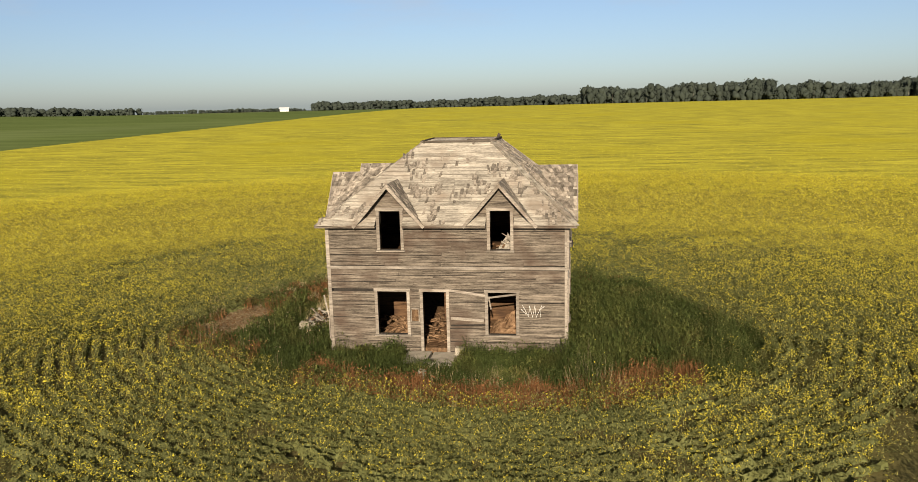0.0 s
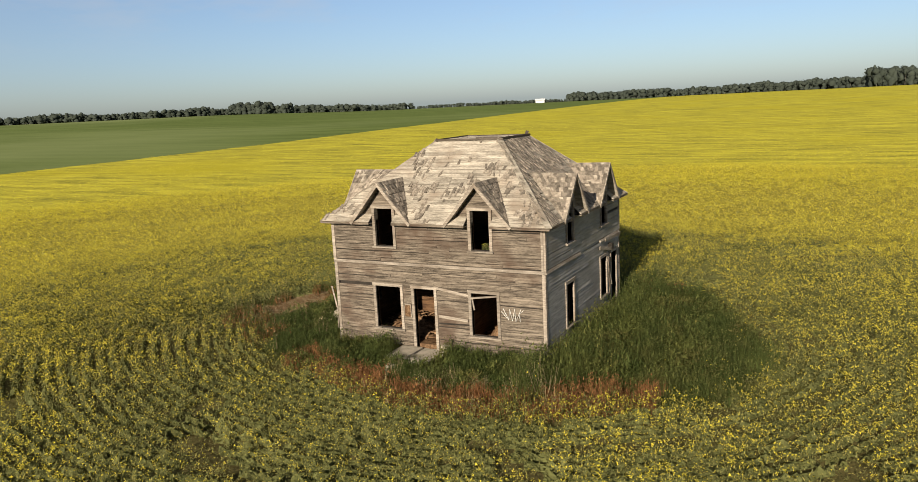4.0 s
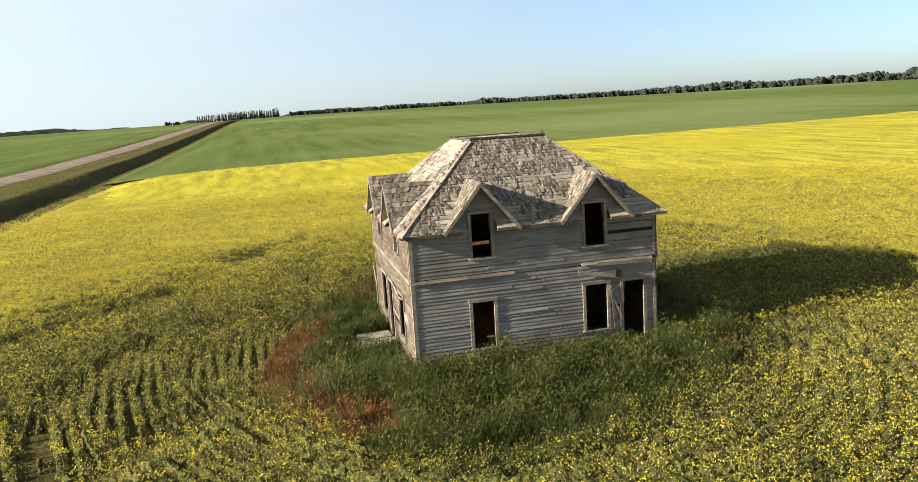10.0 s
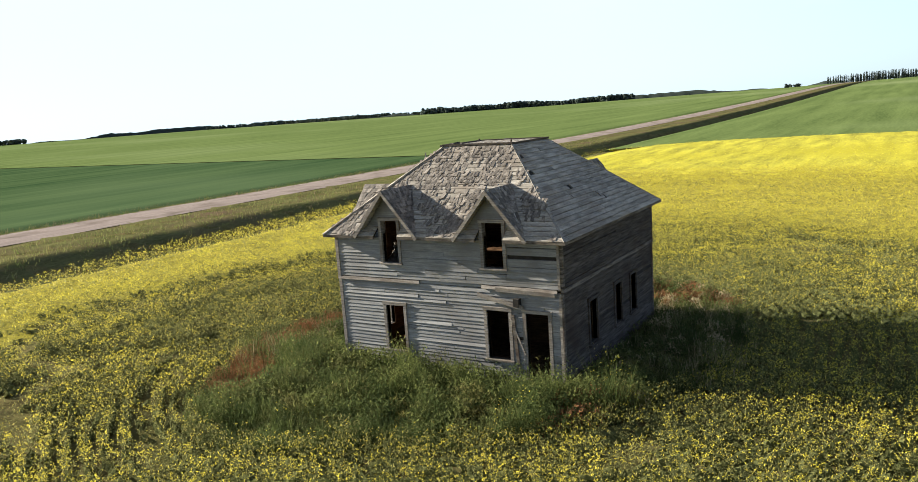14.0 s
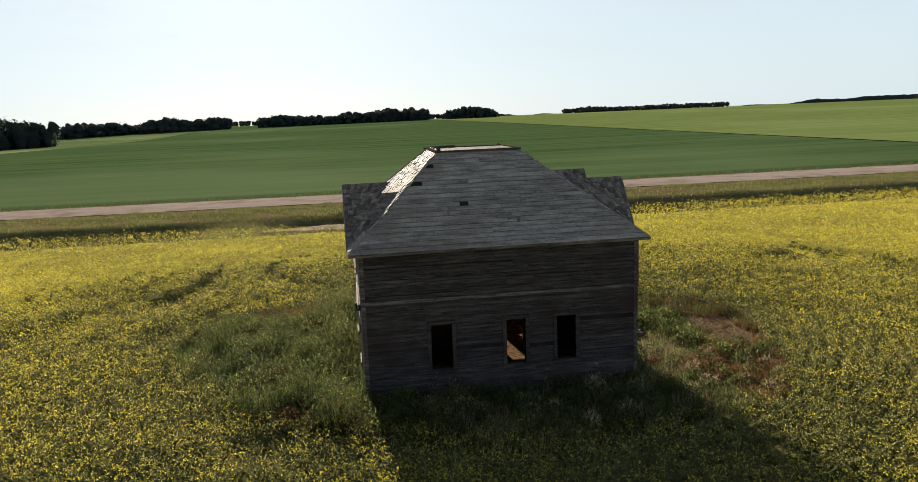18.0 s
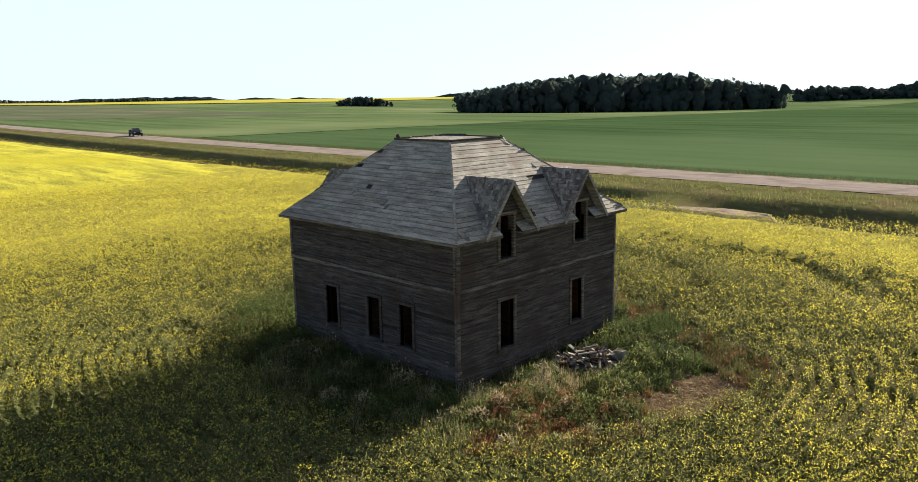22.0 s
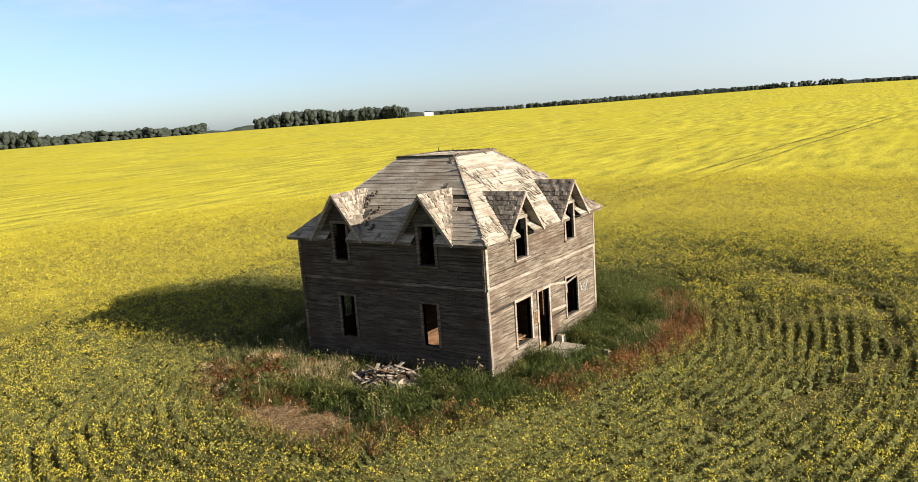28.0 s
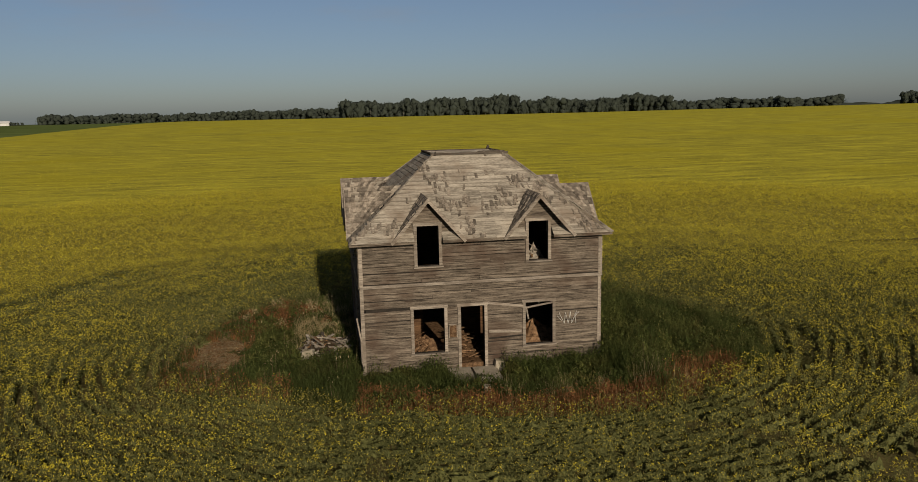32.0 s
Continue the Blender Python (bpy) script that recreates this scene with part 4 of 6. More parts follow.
def poor(x, y):
    """1 in poor spots, streaks and wheel tracks, else 0."""
    p = np.zeros(len(x), bool)
    w = 0.25 * np.sin(x * 1.9 + y) + 0.2 * np.sin(y * 2.7 - x * 0.7)
    for cx, cy, a, b in SPOTS:
        p |= ((x - cx) / a) ** 2 + ((y - cy) / b) ** 2 < 1 + 1.4 * w
    for width, *line in STREAKS + STREAKS_EAST:
        for (ax, ay), (bx, by) in zip(line, line[1:]):
            ux, uy = bx - ax, by - ay
            k = np.clip(((x - ax) * ux + (y - ay) * uy) / (ux * ux + uy * uy), 0, 1)
            p |= np.hypot(x - ax - k * ux, y - ay - k * uy) < width * (1 + 1.1 * w)
    for xa, ya, xb, yb in TRACKS:
        k = (x - xa) / (xb - xa)
        yy = ya + (yb - ya) * np.clip(k, 0, 1) ** 0.8
        p |= (k > 0) & (k < 1) & (np.abs(y - yy) < 0.35 + w * 0.5)
    return p


# where the drilled rows stand open: centre and reach
OPEN_SPOTS = ((-8.0, -9.0, 6.5), (-14.0, -8.0, 5.0), (0.0, -14.0, 4.5), (13.5, -8.0, 5.0), (5.0, -12.0, 6.0), (11.0, -7.5, 4.5), (-12.0, -4.0, 4.5), (-11.6, -4.0, 3.2), (-4.5, -13.0, 4.0), (-1.5, -11.0, 3.0), (5.0, -12.0, 4.2), (11.6, -7.6, 3.0), (10.0, -10.5, 2.6), (-13.2, 3.0, 2.6), (-3.0, 12.0, 3.4), (3.0, 10.0, 3.0), (8.6, 5.4, 1.3))


def openness(x, y):
    return np.clip(sum(np.exp(-(((x - a) ** 2 + (y - b) ** 2) / (0.9 * q * q)) ** 1.5) for a, b, q in OPEN_SPOTS), 0, 1)


def lumps(P, fx, fy, seed):
    """Smooth noise over points."""
    return np.array([noise.noise(Vector((x * fx, y * fy, seed))) for x, y in P[:, :2]])


r = np.random.default_rng(21)
near = crop_rows(r)
dn = yard(near[:, 0], near[:, 1])
thin = lumps(near, 0.12, 0.12, 3.0) + 0.6 * lumps(near, 0.5, 0.5, 8.0)
free = openness(near[:, 0], near[:, 1]) * np.clip(0.92 + 1.0 * lumps(near, 0.35, 0.35, 31.0), 0.3, 1)
near[:, :2] += r.normal(0, 0.065, (len(near), 2)) * (1 - free)[:, None]
gap = np.isin(np.round(near[:, 2] / 0.445).astype(int), (7, 17, 18)) & (near[:, 0] > 4) & (near[:, 1] < -2)
bad = poor(near[:, 0], near[:, 1])
keep = (dn > 0.1) & (near[:, 2] < r.uniform(14.5, 20, len(near))) & (r.uniform(0, 1, len(near)) < 0.98 + 0.35 * np.minimum(thin, 0) - 0.6 * gap - 0.25 * bad) & (near[:, 1] > FIELD_S)
near, dn, thin, bad, free = near[keep], dn[keep], thin[keep], bad[keep], free[keep]
east = np.clip((near[:, 0] - 6) / 4, 0, 1) * np.clip((near[:, 1] + 6) / 5, 0, 1)
h = (0.58 + 0.16 * np.clip(dn / 6, 0, 1) + 0.12 * east) * r.uniform(0.8, 1.15, len(near)) * (1 + 0.18 * thin) * (1 - 0.3 * bad)
NEAR = np.column_stack([near[:, :2], ground_z(near[:, 0], near[:, 1]), h])
BAD = NEAR[bad]
NEAR, FREE = NEAR[~bad], free[~bad]

# beyond the drilled ring
gx0, gy0 = np.meshgrid(np.arange(-60, 60, 0.42), np.arange(FIELD_S + 0.2, 60, 0.42))
m = gx0.size
fx, fy = gx0.ravel() + r.uniform(-0.24, 0.24, m), gy0.ravel() + r.uniform(-0.24, 0.24, m)
s = np.sqrt(((fx + 0.2) / 9.9) ** 2 + ((fy + 0.8) / 8.1) ** 2)
rr = np.hypot(fx, fy)
pf = poor(fx, fy)
ok = (((fx - 5.8) / 5.0) ** 2 + ((fy + 33.2) / 1.6) ** 2 > 1) & (s > 1 + r.uniform(14.5, 20, m) / 9.0) & (rr < 58) & (r.uniform(0, 1, m) < np.clip(1.45 - rr / 75, 0.35, 1))
MID = np.column_stack([fx, fy, ground_z(fx, fy), r.uniform(0.62, 0.88, m) * (1 + 0.12 * np.clip((rr - 30) / 20, 0, 1)) * (1 - 0.4 * pf)])
POOR = np.concatenate([MID[ok & pf], BAD])
MID = MID[ok & ~pf]
ND = yard(NEAR[:, 0], NEAR[:, 1])
RICH = np.clip((NEAR[:, 1] + 11 + 0.35 * np.abs(NEAR[:, 0]) + 3.0 * (NEAR[:, 0] > 6)) / 9, 0, 1) * np.clip((ND - 0.1) / 1.2, 0, 1)
RICH = RICH * (1 - 0.35 * np.clip((NEAR[:, 1] - 5) / 4, 0, 1))
BLOOM = np.clip(0.10 + 0.2 * RICH + (ND - 5 + 8 * RICH) / 17 + 0.5 * lumps(NEAR, 0.22, 0.22, 17.0), 0.08, 1)
FULL = BLOOM > r.uniform(0, 1, len(NEAR))
FULLER = BLOOM > r.uniform(0.15, 1.35, len(NEAR))
LEAFY = (ND < 10) & ~FULLER
md = yard(MID[:, 0], MID[:, 1]) - 26 * np.clip((-12 - MID[:, 1]) / 7, 0, 1) * np.clip((75 - np.abs(MID[:, 0])) / 25, 0, 1)
GREEN = (md < r.uniform(0, 14, len(MID)) - 4)
MIDFAR = np.clip((md - 20) / 26, 0, 1) > r.uniform(0, 1, len(MID))
MIDOUT = np.clip((md - 26) / 34, 0, 1) > r.uniform(0, 1, len(MID))
SP = 0.125 + 0.075 * (1 - FREE) + 0.06 * RICH
stuff("rape_crop", [
    (ridges(np.random.default_rng(5)), SHADED_LEAF),
    (leaves(NEAR, 6, 0.09, 0.045, 0.15, 0.75, SP, r), LEAF),
    (leaves(NEAR, 10, 0.07, 0.032, 0.45, 1.02, SP, r, 1.3), LEAF),
    (leaves(NEAR, 8, 0.065, 0.03, 0.6, 1.08, SP, r, 1.3), POD),
    (leaves(NEAR[~LEAFY], 7, 0.065, 0.03, 0.3, 0.95, SP[~LEAFY], r, 1.4), LEAF),
    (leaves(NEAR[LEAFY], 18, 0.058, 0.027, 0.35, 1.08, SP[LEAFY], r, 1.4), LEAF),
    (heads(NEAR, 3, 0.024, 0.85, 1.12, SP * 0.95, r), BUD),
    (heads(NEAR[FULL], 4, 0.024, 0.92, 1.2, SP[FULL], r), FLOWER),
    (heads(NEAR[FULLER], 5, 0.0265, 0.92, 1.2, SP[FULLER], r), FLOWER),
    (leaves(MID, 1, 0.22, 0.10, 0.1, 0.7, 0.28, r), LEAF),
    (leaves(MID, 3, 0.15, 0.06, 0.4, 0.98, 0.3, r, 1.2), POD),
    (leaves(MID, 3, 0.13, 0.065, 0.6, 1.02, 0.3, r), BUD),
    (heads(MID[~GREEN], 3, 0.042, 0.82, 1.08, 0.28, r), FLOWER),
    (heads(MID[GREEN], 1, 0.036, 0.82, 1.08, 0.28, r), FLOWER),
    (leaves(MID[GREEN], 5, 0.10, 0.05, 0.5, 1.06, 0.3, r, 1.2), LEAF),
    (leaves(MID[MIDFAR], 5, 0.075, 0.065, 0.8, 1.08, 0.28, r), FLOWER),
    (leaves(MID[MIDOUT], 4, 0.095, 0.08, 0.8, 1.08, 0.28, r), FLOWER),
    (leaves(POOR, 10, 0.10, 0.04, 0.1, 0.85, 0.2, r), LEAF),
    (leaves(POOR, 7, 0.08, 0.035, 0.3, 1.0, 0.2, r), POD),
    (heads(POOR, 1, 0.024, 0.8, 1.0, 0.16, r), BUD),
], "flowering yellow oilseed rape in drilled rows", "crop")


# closed canopy farther out
def canopy_dz(X, Y):
    n1 = np.sin(X * 1.7 + 2 * np.sin(Y * 0.9)) * np.sin(Y * 1.5 + 2 * np.sin(X * 0.8))
    d = np.clip((np.hypot((X + 0.2) / 9.9, (Y + 0.8) / 8.1) * 9 - 24.0) / 66.0, 0, 1) ** 1.25
    e = np.clip((Y - FIELD_S - 0.5) / 7.0, 0, 1)
    e = e * (1 - 0.7 * np.clip((-10 - Y) / 8, 0, 1) * np.clip((75 - np.abs(X)) / 25, 0, 1))
    return -0.06 + d * e * 0.62 + 0.05 * n1


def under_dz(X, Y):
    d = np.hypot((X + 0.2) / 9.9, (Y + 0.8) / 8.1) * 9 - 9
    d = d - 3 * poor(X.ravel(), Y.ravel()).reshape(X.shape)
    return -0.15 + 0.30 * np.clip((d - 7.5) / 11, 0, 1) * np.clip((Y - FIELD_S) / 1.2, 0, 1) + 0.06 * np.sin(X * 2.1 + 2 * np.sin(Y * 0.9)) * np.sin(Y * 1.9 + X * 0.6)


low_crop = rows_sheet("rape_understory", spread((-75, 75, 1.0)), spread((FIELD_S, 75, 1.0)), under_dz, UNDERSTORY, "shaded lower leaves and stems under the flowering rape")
low_crop["kind"] = "stuff"
low_crop["category"] = "crop"
fine = spread((FIELD_W, -60, 4), (-60, 60, 0.9), (60, 300, 8), (300, 1300, 50))
finey = spread((FIELD_S, 60, 0.9), (60, 300, 8), (300, 600, 50))
canopy = rows_sheet("rape_field", fine, finey, canopy_dz, CANOPY, "closed yellow canopy of the flowering rape field", bend=True)
canopy["kind"] = "stuff"
canopy["category"] = "crop"

# trampled wheel tracks through the closed crop
for xa, ya, xb, yb in TRACKS:
    q = np.random.default_rng(int(xa) + 50)
    tx = np.arange(max(xa, 22.0), xb, 0.8)
    k = (tx - xa) / (xb - xa)
    ty = ya + (yb - ya) * k**0.8 + 0.12 * np.sin(tx * 0.21)
    half = 0.14 + 0.07 * np.sin(tx * 0.53) * np.sin(tx * 0.17) + q.uniform(-0.06, 0.06, len(tx))
    rows = []
    for s in (-1, -0.3, 0.3, 1):
        yy = ty + s * half
        rows.append(np.stack([tx, yy, ground_z(tx, yy) + np.clip(canopy_dz(tx, yy), 0.05, 1) + 0.17 + 0.05 * abs(s) + q.uniform(-0.03, 0.03, len(tx))], -1))
    v = np.stack(rows, 1).reshape(-1, 3)
    g = np.arange(len(tx) * 4).reshape(-1, 4)
    f = np.stack([g[:-1, :-1], g[1:, :-1], g[1:, 1:], g[:-1, 1:]], -1).reshape(-1, 4)
    tagged(big_mesh("wheel_track", v, f, [TRAMPLED], None, True), "dark trampled wheel track through the rape", "track", "", "stuff")

# sandy bare patch at the field entrance
q = np.random.default_rng(77)
v, f = [], []
for i in range(7):
    for j in range(36):
        a = j * math.pi / 18
        w = (i / 6) * (1 + 0.16 * math.sin(3 * a + 1) + 0.1 * math.sin(7 * a))
        px, py = 5.8 + 5.0 * w * math.cos(a), -33.4 + 1.7 * w * math.sin(a)
        v.append((px, py, float(ground_z(px, py)) + (0.21 + 0.03 * q.uniform(-1, 1) if i < 5 else (0.16 if i == 5 else -0.5))))
for i in range(6):
    for j in range(36):
        k = (j + 1) % 36
        f.append((i * 36 + j, (i + 1) * 36 + j, (i + 1) * 36 + k, i * 36 + k))
sand_ob = part_of("bare_ground", v, f, SAND, None, "", None, True)
tagged(sand_ob, "pale sandy bare soil at the field entrance", "soil", "", "structure")

# flower heads above the far canopy
m = 80000
a, q = r.uniform(0, 2 * math.pi, m), 48 + 140 * r.uniform(0, 1, m) ** 1.3
tx, ty = q * np.cos(a), q * np.sin(a)
ok = (tx > FIELD_W + west_edge(ty)) & (ty > FIELD_S + 0.5) & ~poor(tx, ty)
T = np.column_stack([tx[ok], ty[ok], ground_z(tx[ok], ty[ok]) + 0.35, np.full(ok.sum(), 0.5)])
stuff("rape_tops", [(leaves(T, 3, 0.12, 0.10, 0.3, 0.85, 0.6, r, 1.0), FLOWER), (leaves(T, 1, 0.16, 0.12, 0.1, 0.6, 0.6, r), POD)], "yellow flower heads above the rape field", "crop")

# ---------------------------------------------------------------- yard
m = 20000
gx, gy = r.uniform(-11.6, 11.6, m), r.uniform(-10, 9, m)
dy = yard(gx, gy)
inside_house = (gx > X0 - 0.1) & (gx < X1 + 0.1) & (gy > Y0 - 0.1) & (gy < Y1 + 0.1)
slab = (gx > -1.35) & (gx < 0.55) & (gy < Y0) & (gy > -5.7)
bare = ((gx + 9.35) / 1.0) ** 2 + ((gy + 0.5) / 2.9) ** 2 < 1 + 0.4 * np.sin(gy * 3) + 0.4 * np.sin(gx * 5 + gy * 7)
pile = ((gx + 5.4) / 1.0) ** 2 + ((gy + 0.8) / 1.3) ** 2 < 1
rust = (dy > -1.35 + 0.3 * np.sin(gx * 1.7)) & (gy < -5.4) & (gx > -4.4) & (gx < 8.4) & (r.uniform(0, 1, m) < 0.84)
rust |= (gx < -6.8) & (gy > 2.2) & (r.uniform(0, 1, m) < 0.55)
rust |= (gx < -6.5) & (dy > -1.6) & (r.uniform(0, 1, m) < 0.4)
tan = (gx < X0) & (gx > -6.6) & (gy > -0.6) & (gy < 4.5) & (r.uniform(0, 1, m) < 0.4)
tan |= (gy > 4.3) & (gx < 2.5) & (r.uniform(0, 1, m) < 0.25)
tan |= (gy < -6.6) & (gx > -4) & (r.uniform(0, 1, m) < 0.14)
tan |= (np.hypot((gx + 5.7) / 0.7, (gy - 2.1) / 0.8) < 1) & (r.uniform(0, 1, m) < 0.8)
ok = (dy < 0.4) & ~inside_house & ~slab & ~bare & ~pile
gz = ground_z(gx, gy)
clump = np.array([noise.noise(Vector((x * 0.9, y * 0.9, 1.0))) for x, y in zip(gx, gy)])
hh = r.uniform(0.26, 0.5, m) * (1 + 0.9 * (gx > 4.2) * np.clip(1.4 - (gx - 4.2) / 4, 0.3, 1) + 0.15 * (gy < -4.2)) * (1 + (0.9 + 0.5 * (gx > 4.2)) * np.clip(clump, -0.5, 1))
near_wall = (gy < Y0) & (gy > Y0 - 1.2)
hh[near_wall] *= 1.15
hh[gx < -6] *= 0.75
G = np.column_stack([gx, gy, gz, hh])
lush = ok & ~rust & ~tan
patch = np.array([noise.noise(Vector((x * 0.55, y * 0.55, 9.0))) for x, y in zip(gx, gy)])
bushy = (patch + r.normal(0, 0.12, m) > 0.08) & ((gx > 4.2) | (gy > 4.1))
stuff("yard_grass", [(blades(G[lush], 12, 0.022, 0.17, 0.45, r), GRASS), (leaves(G[lush & ~bushy], 10, 0.11, 0.035, 0.15, 1.1, 0.17, r, 1.2), GRASS), (leaves(G[lush & bushy], 14, 0.10, 0.04, 0.3, 1.15, 0.2, r, 1.2), WEED), (leaves(G[lush & (clump > 0.3) & (dy > -0.8)], 1, 0.045, 0.04, 0.9, 1.3, 0.15, r), FLOWER)], "dark green tall grass and weeds in the yard", "grass")
RU = G[ok & rust]
RU[:, 3] = np.minimum(RU[:, 3], 0.55) * 0.95
stuff("rusty_weeds", [(blades(RU, 15, 0.025, 0.16, 0.3, r), RUST), (leaves(RU, 6, 0.10, 0.045, 0.3, 1.15, 0.15, r), RUST)], "reddish brown dried weeds along the edge of the yard", "weeds")
TA = G[ok & tan & ~rust]
TA[:, 3] *= 1.15
stuff("dry_grass", [(blades(TA, 16, 0.016, 0.14, 0.4, r), DRY)], "tall bleached dry grass beside the house", "grass")
# tall bleached stalks standing over the weeds
ST = G[ok & (clump > 0.1) & (r.uniform(0, 1, m) < 0.06) & ((gx < -4.2) | ((gy > 4.1) & (gx < 2.5)))]
ST[:, 3] = r.uniform(0.75, 1.15, len(ST))
stuff("dry_stalks", [(blades(ST, 3, 0.014, 0.22, 0.16, r), STRAW), (leaves(ST, 5, 0.09, 0.03, 0.7, 1.05, 0.1, r, 1.3), DRY)], "tall thin bleached stalks above the weeds", "weeds")
# straw litter on the bare spot
B = np.column_stack([gx, gy, gz + 0.01, np.full(m, 0.08)])[(bare & (dy < 0.4))]
stuff("straw_litter", [(leaves(B, 11, 0.28, 0.02, 0.0, 0.8, 0.24, r, 0.25), STRAW), (leaves(B, 5, 0.2, 0.025, 0.0, 0.9, 0.2, r, 0.3), RUST), (leaves(B, 2, 0.25, 0.018, 0.0, 1.2, 0.2, r, 0.4), DRY)], "trampled straw and dry stalks on bare soil", "litter")
# grass of the ditch and the verge
m = 26000
vx, vy = r.uniform(-130, 170, m), r.uniform(-61.5, -31.6, m)
off_road = (vy > -49.0) | (vy < -57.2)
vz = ground_z(vx, vy) + soil_dz(vx, vy)
low = (vy > -42.5) | (vy < -57.2)
V = np.column_stack([vx, vy, vz, r.uniform(0.2, 0.5, m) * (1 + 0.35 * (vy < -57.2))])
sand = ((vx - 4.0) / 5.0) ** 2 + ((vy + 33.0) / 1.8) ** 2 < 1
keep = off_road & ~sand
tanned = r.uniform(0, 1, m) < 0.35
stuff("ditch_grass", [(blades(V[keep & low], 5, 0.035, 0.5, 0.8, r), GRASS), (blades(V[keep & ~low], 5, 0.035, 0.5, 0.7, r), WEED), (blades(V[keep & tanned], 4, 0.03, 0.5, 0.7, r), STRAW)], "rank green and tan grass in the roadside ditch", "grass")


def clumps(n, x0, x1, y0, y1, size, seed):
    """Bushy weeds: leafy half-domes at chance spots of the yard."""
    q = np.random.default_rng(seed)
    x, y = q.uniform(x0, x1, n), q.uniform(y0, y1, n)
    ok = (yard(x, y) < 0.1) & ~((x > X0 - 0.35) & (x < X1 + 0.35) & (y > Y0 - 0.35) & (y < Y1 + 0.35)) & ~((x > -1.5) & (x < 0.7) & (y < Y0) & (y > -6)) & (np.hypot((x + 5.3) / 1.5, (y + 0.8) / 1.9) > 1) & (np.hypot((x + 9.3) / 1.6, (y + 0.9) / 2.7) > 1)
    x, y = x[ok], y[ok]
    rad = size * q.uniform(0.6, 1.3, len(x))
    per = 170
    i = np.repeat(np.arange(len(x)), per)
    a, e = q.uniform(0, 2 * math.pi, len(i)), np.arcsin(q.uniform(0.0, 1, len(i)))
    d = rad[i] * q.uniform(0.5, 1.0, len(i)) ** 0.5
    P = np.column_stack([x[i] + d * np.cos(a) * np.cos(e), y[i] + d * np.sin(a) * np.cos(e), ground_z(x[i], y[i]) + 1.25 * d * np.sin(e), np.full(len(i), 0.1)])
    return leaves(P, 1, 0.13, 0.05, 0, 1, 0.03, q, 1.2)


stuff("weed_clumps", [(clumps(80, 4.3, 8.6, -5, 6.5, 0.6, 31), GRASS), (clumps(170, 4.3, 8.6, -5.2, 6.6, 0.58, 32), WEED), (clumps(60, 4.3, 6.4, -4.6, 5.6, 0.72, 52), WEED), (clumps(50, 2.0, 6.5, 4.2, 7.2, 0.5, 33), WEED), (clumps(22, 4.6, 7.0, 4.4, 6.6, 0.5, 34), RUST), (clumps(26, 4.3, 8.3, -4.0, 5.5, 0.3, 40), POD),
    (clumps(44, -9.5, -4.4, -6.5, 4.5, 0.42, 35), GRASS), (clumps(50, -8.5, -4.4, -4.0, 6.0, 0.42, 36), WEED), (clumps(30, -4, 4, -7.2, -4.3, 0.38, 37), GRASS), (clumps(36, -4, 4, -7.4, -4.3, 0.34, 41), WEED), (clumps(14, -9, -5, 2, 6, 0.4, 38), RUST), (clumps(12, -9, -5, 1, 6, 0.36, 42), DRY), (clumps(30, -4, 5, 4.3, 7.2, 0.45, 43), GRASS), (clumps(16, -4, 5, 4.3, 7.2, 0.36, 44), DRY)], "bushy green and brown weeds round the house", "weeds")


# ---------------------------------------------------------------- distant trees


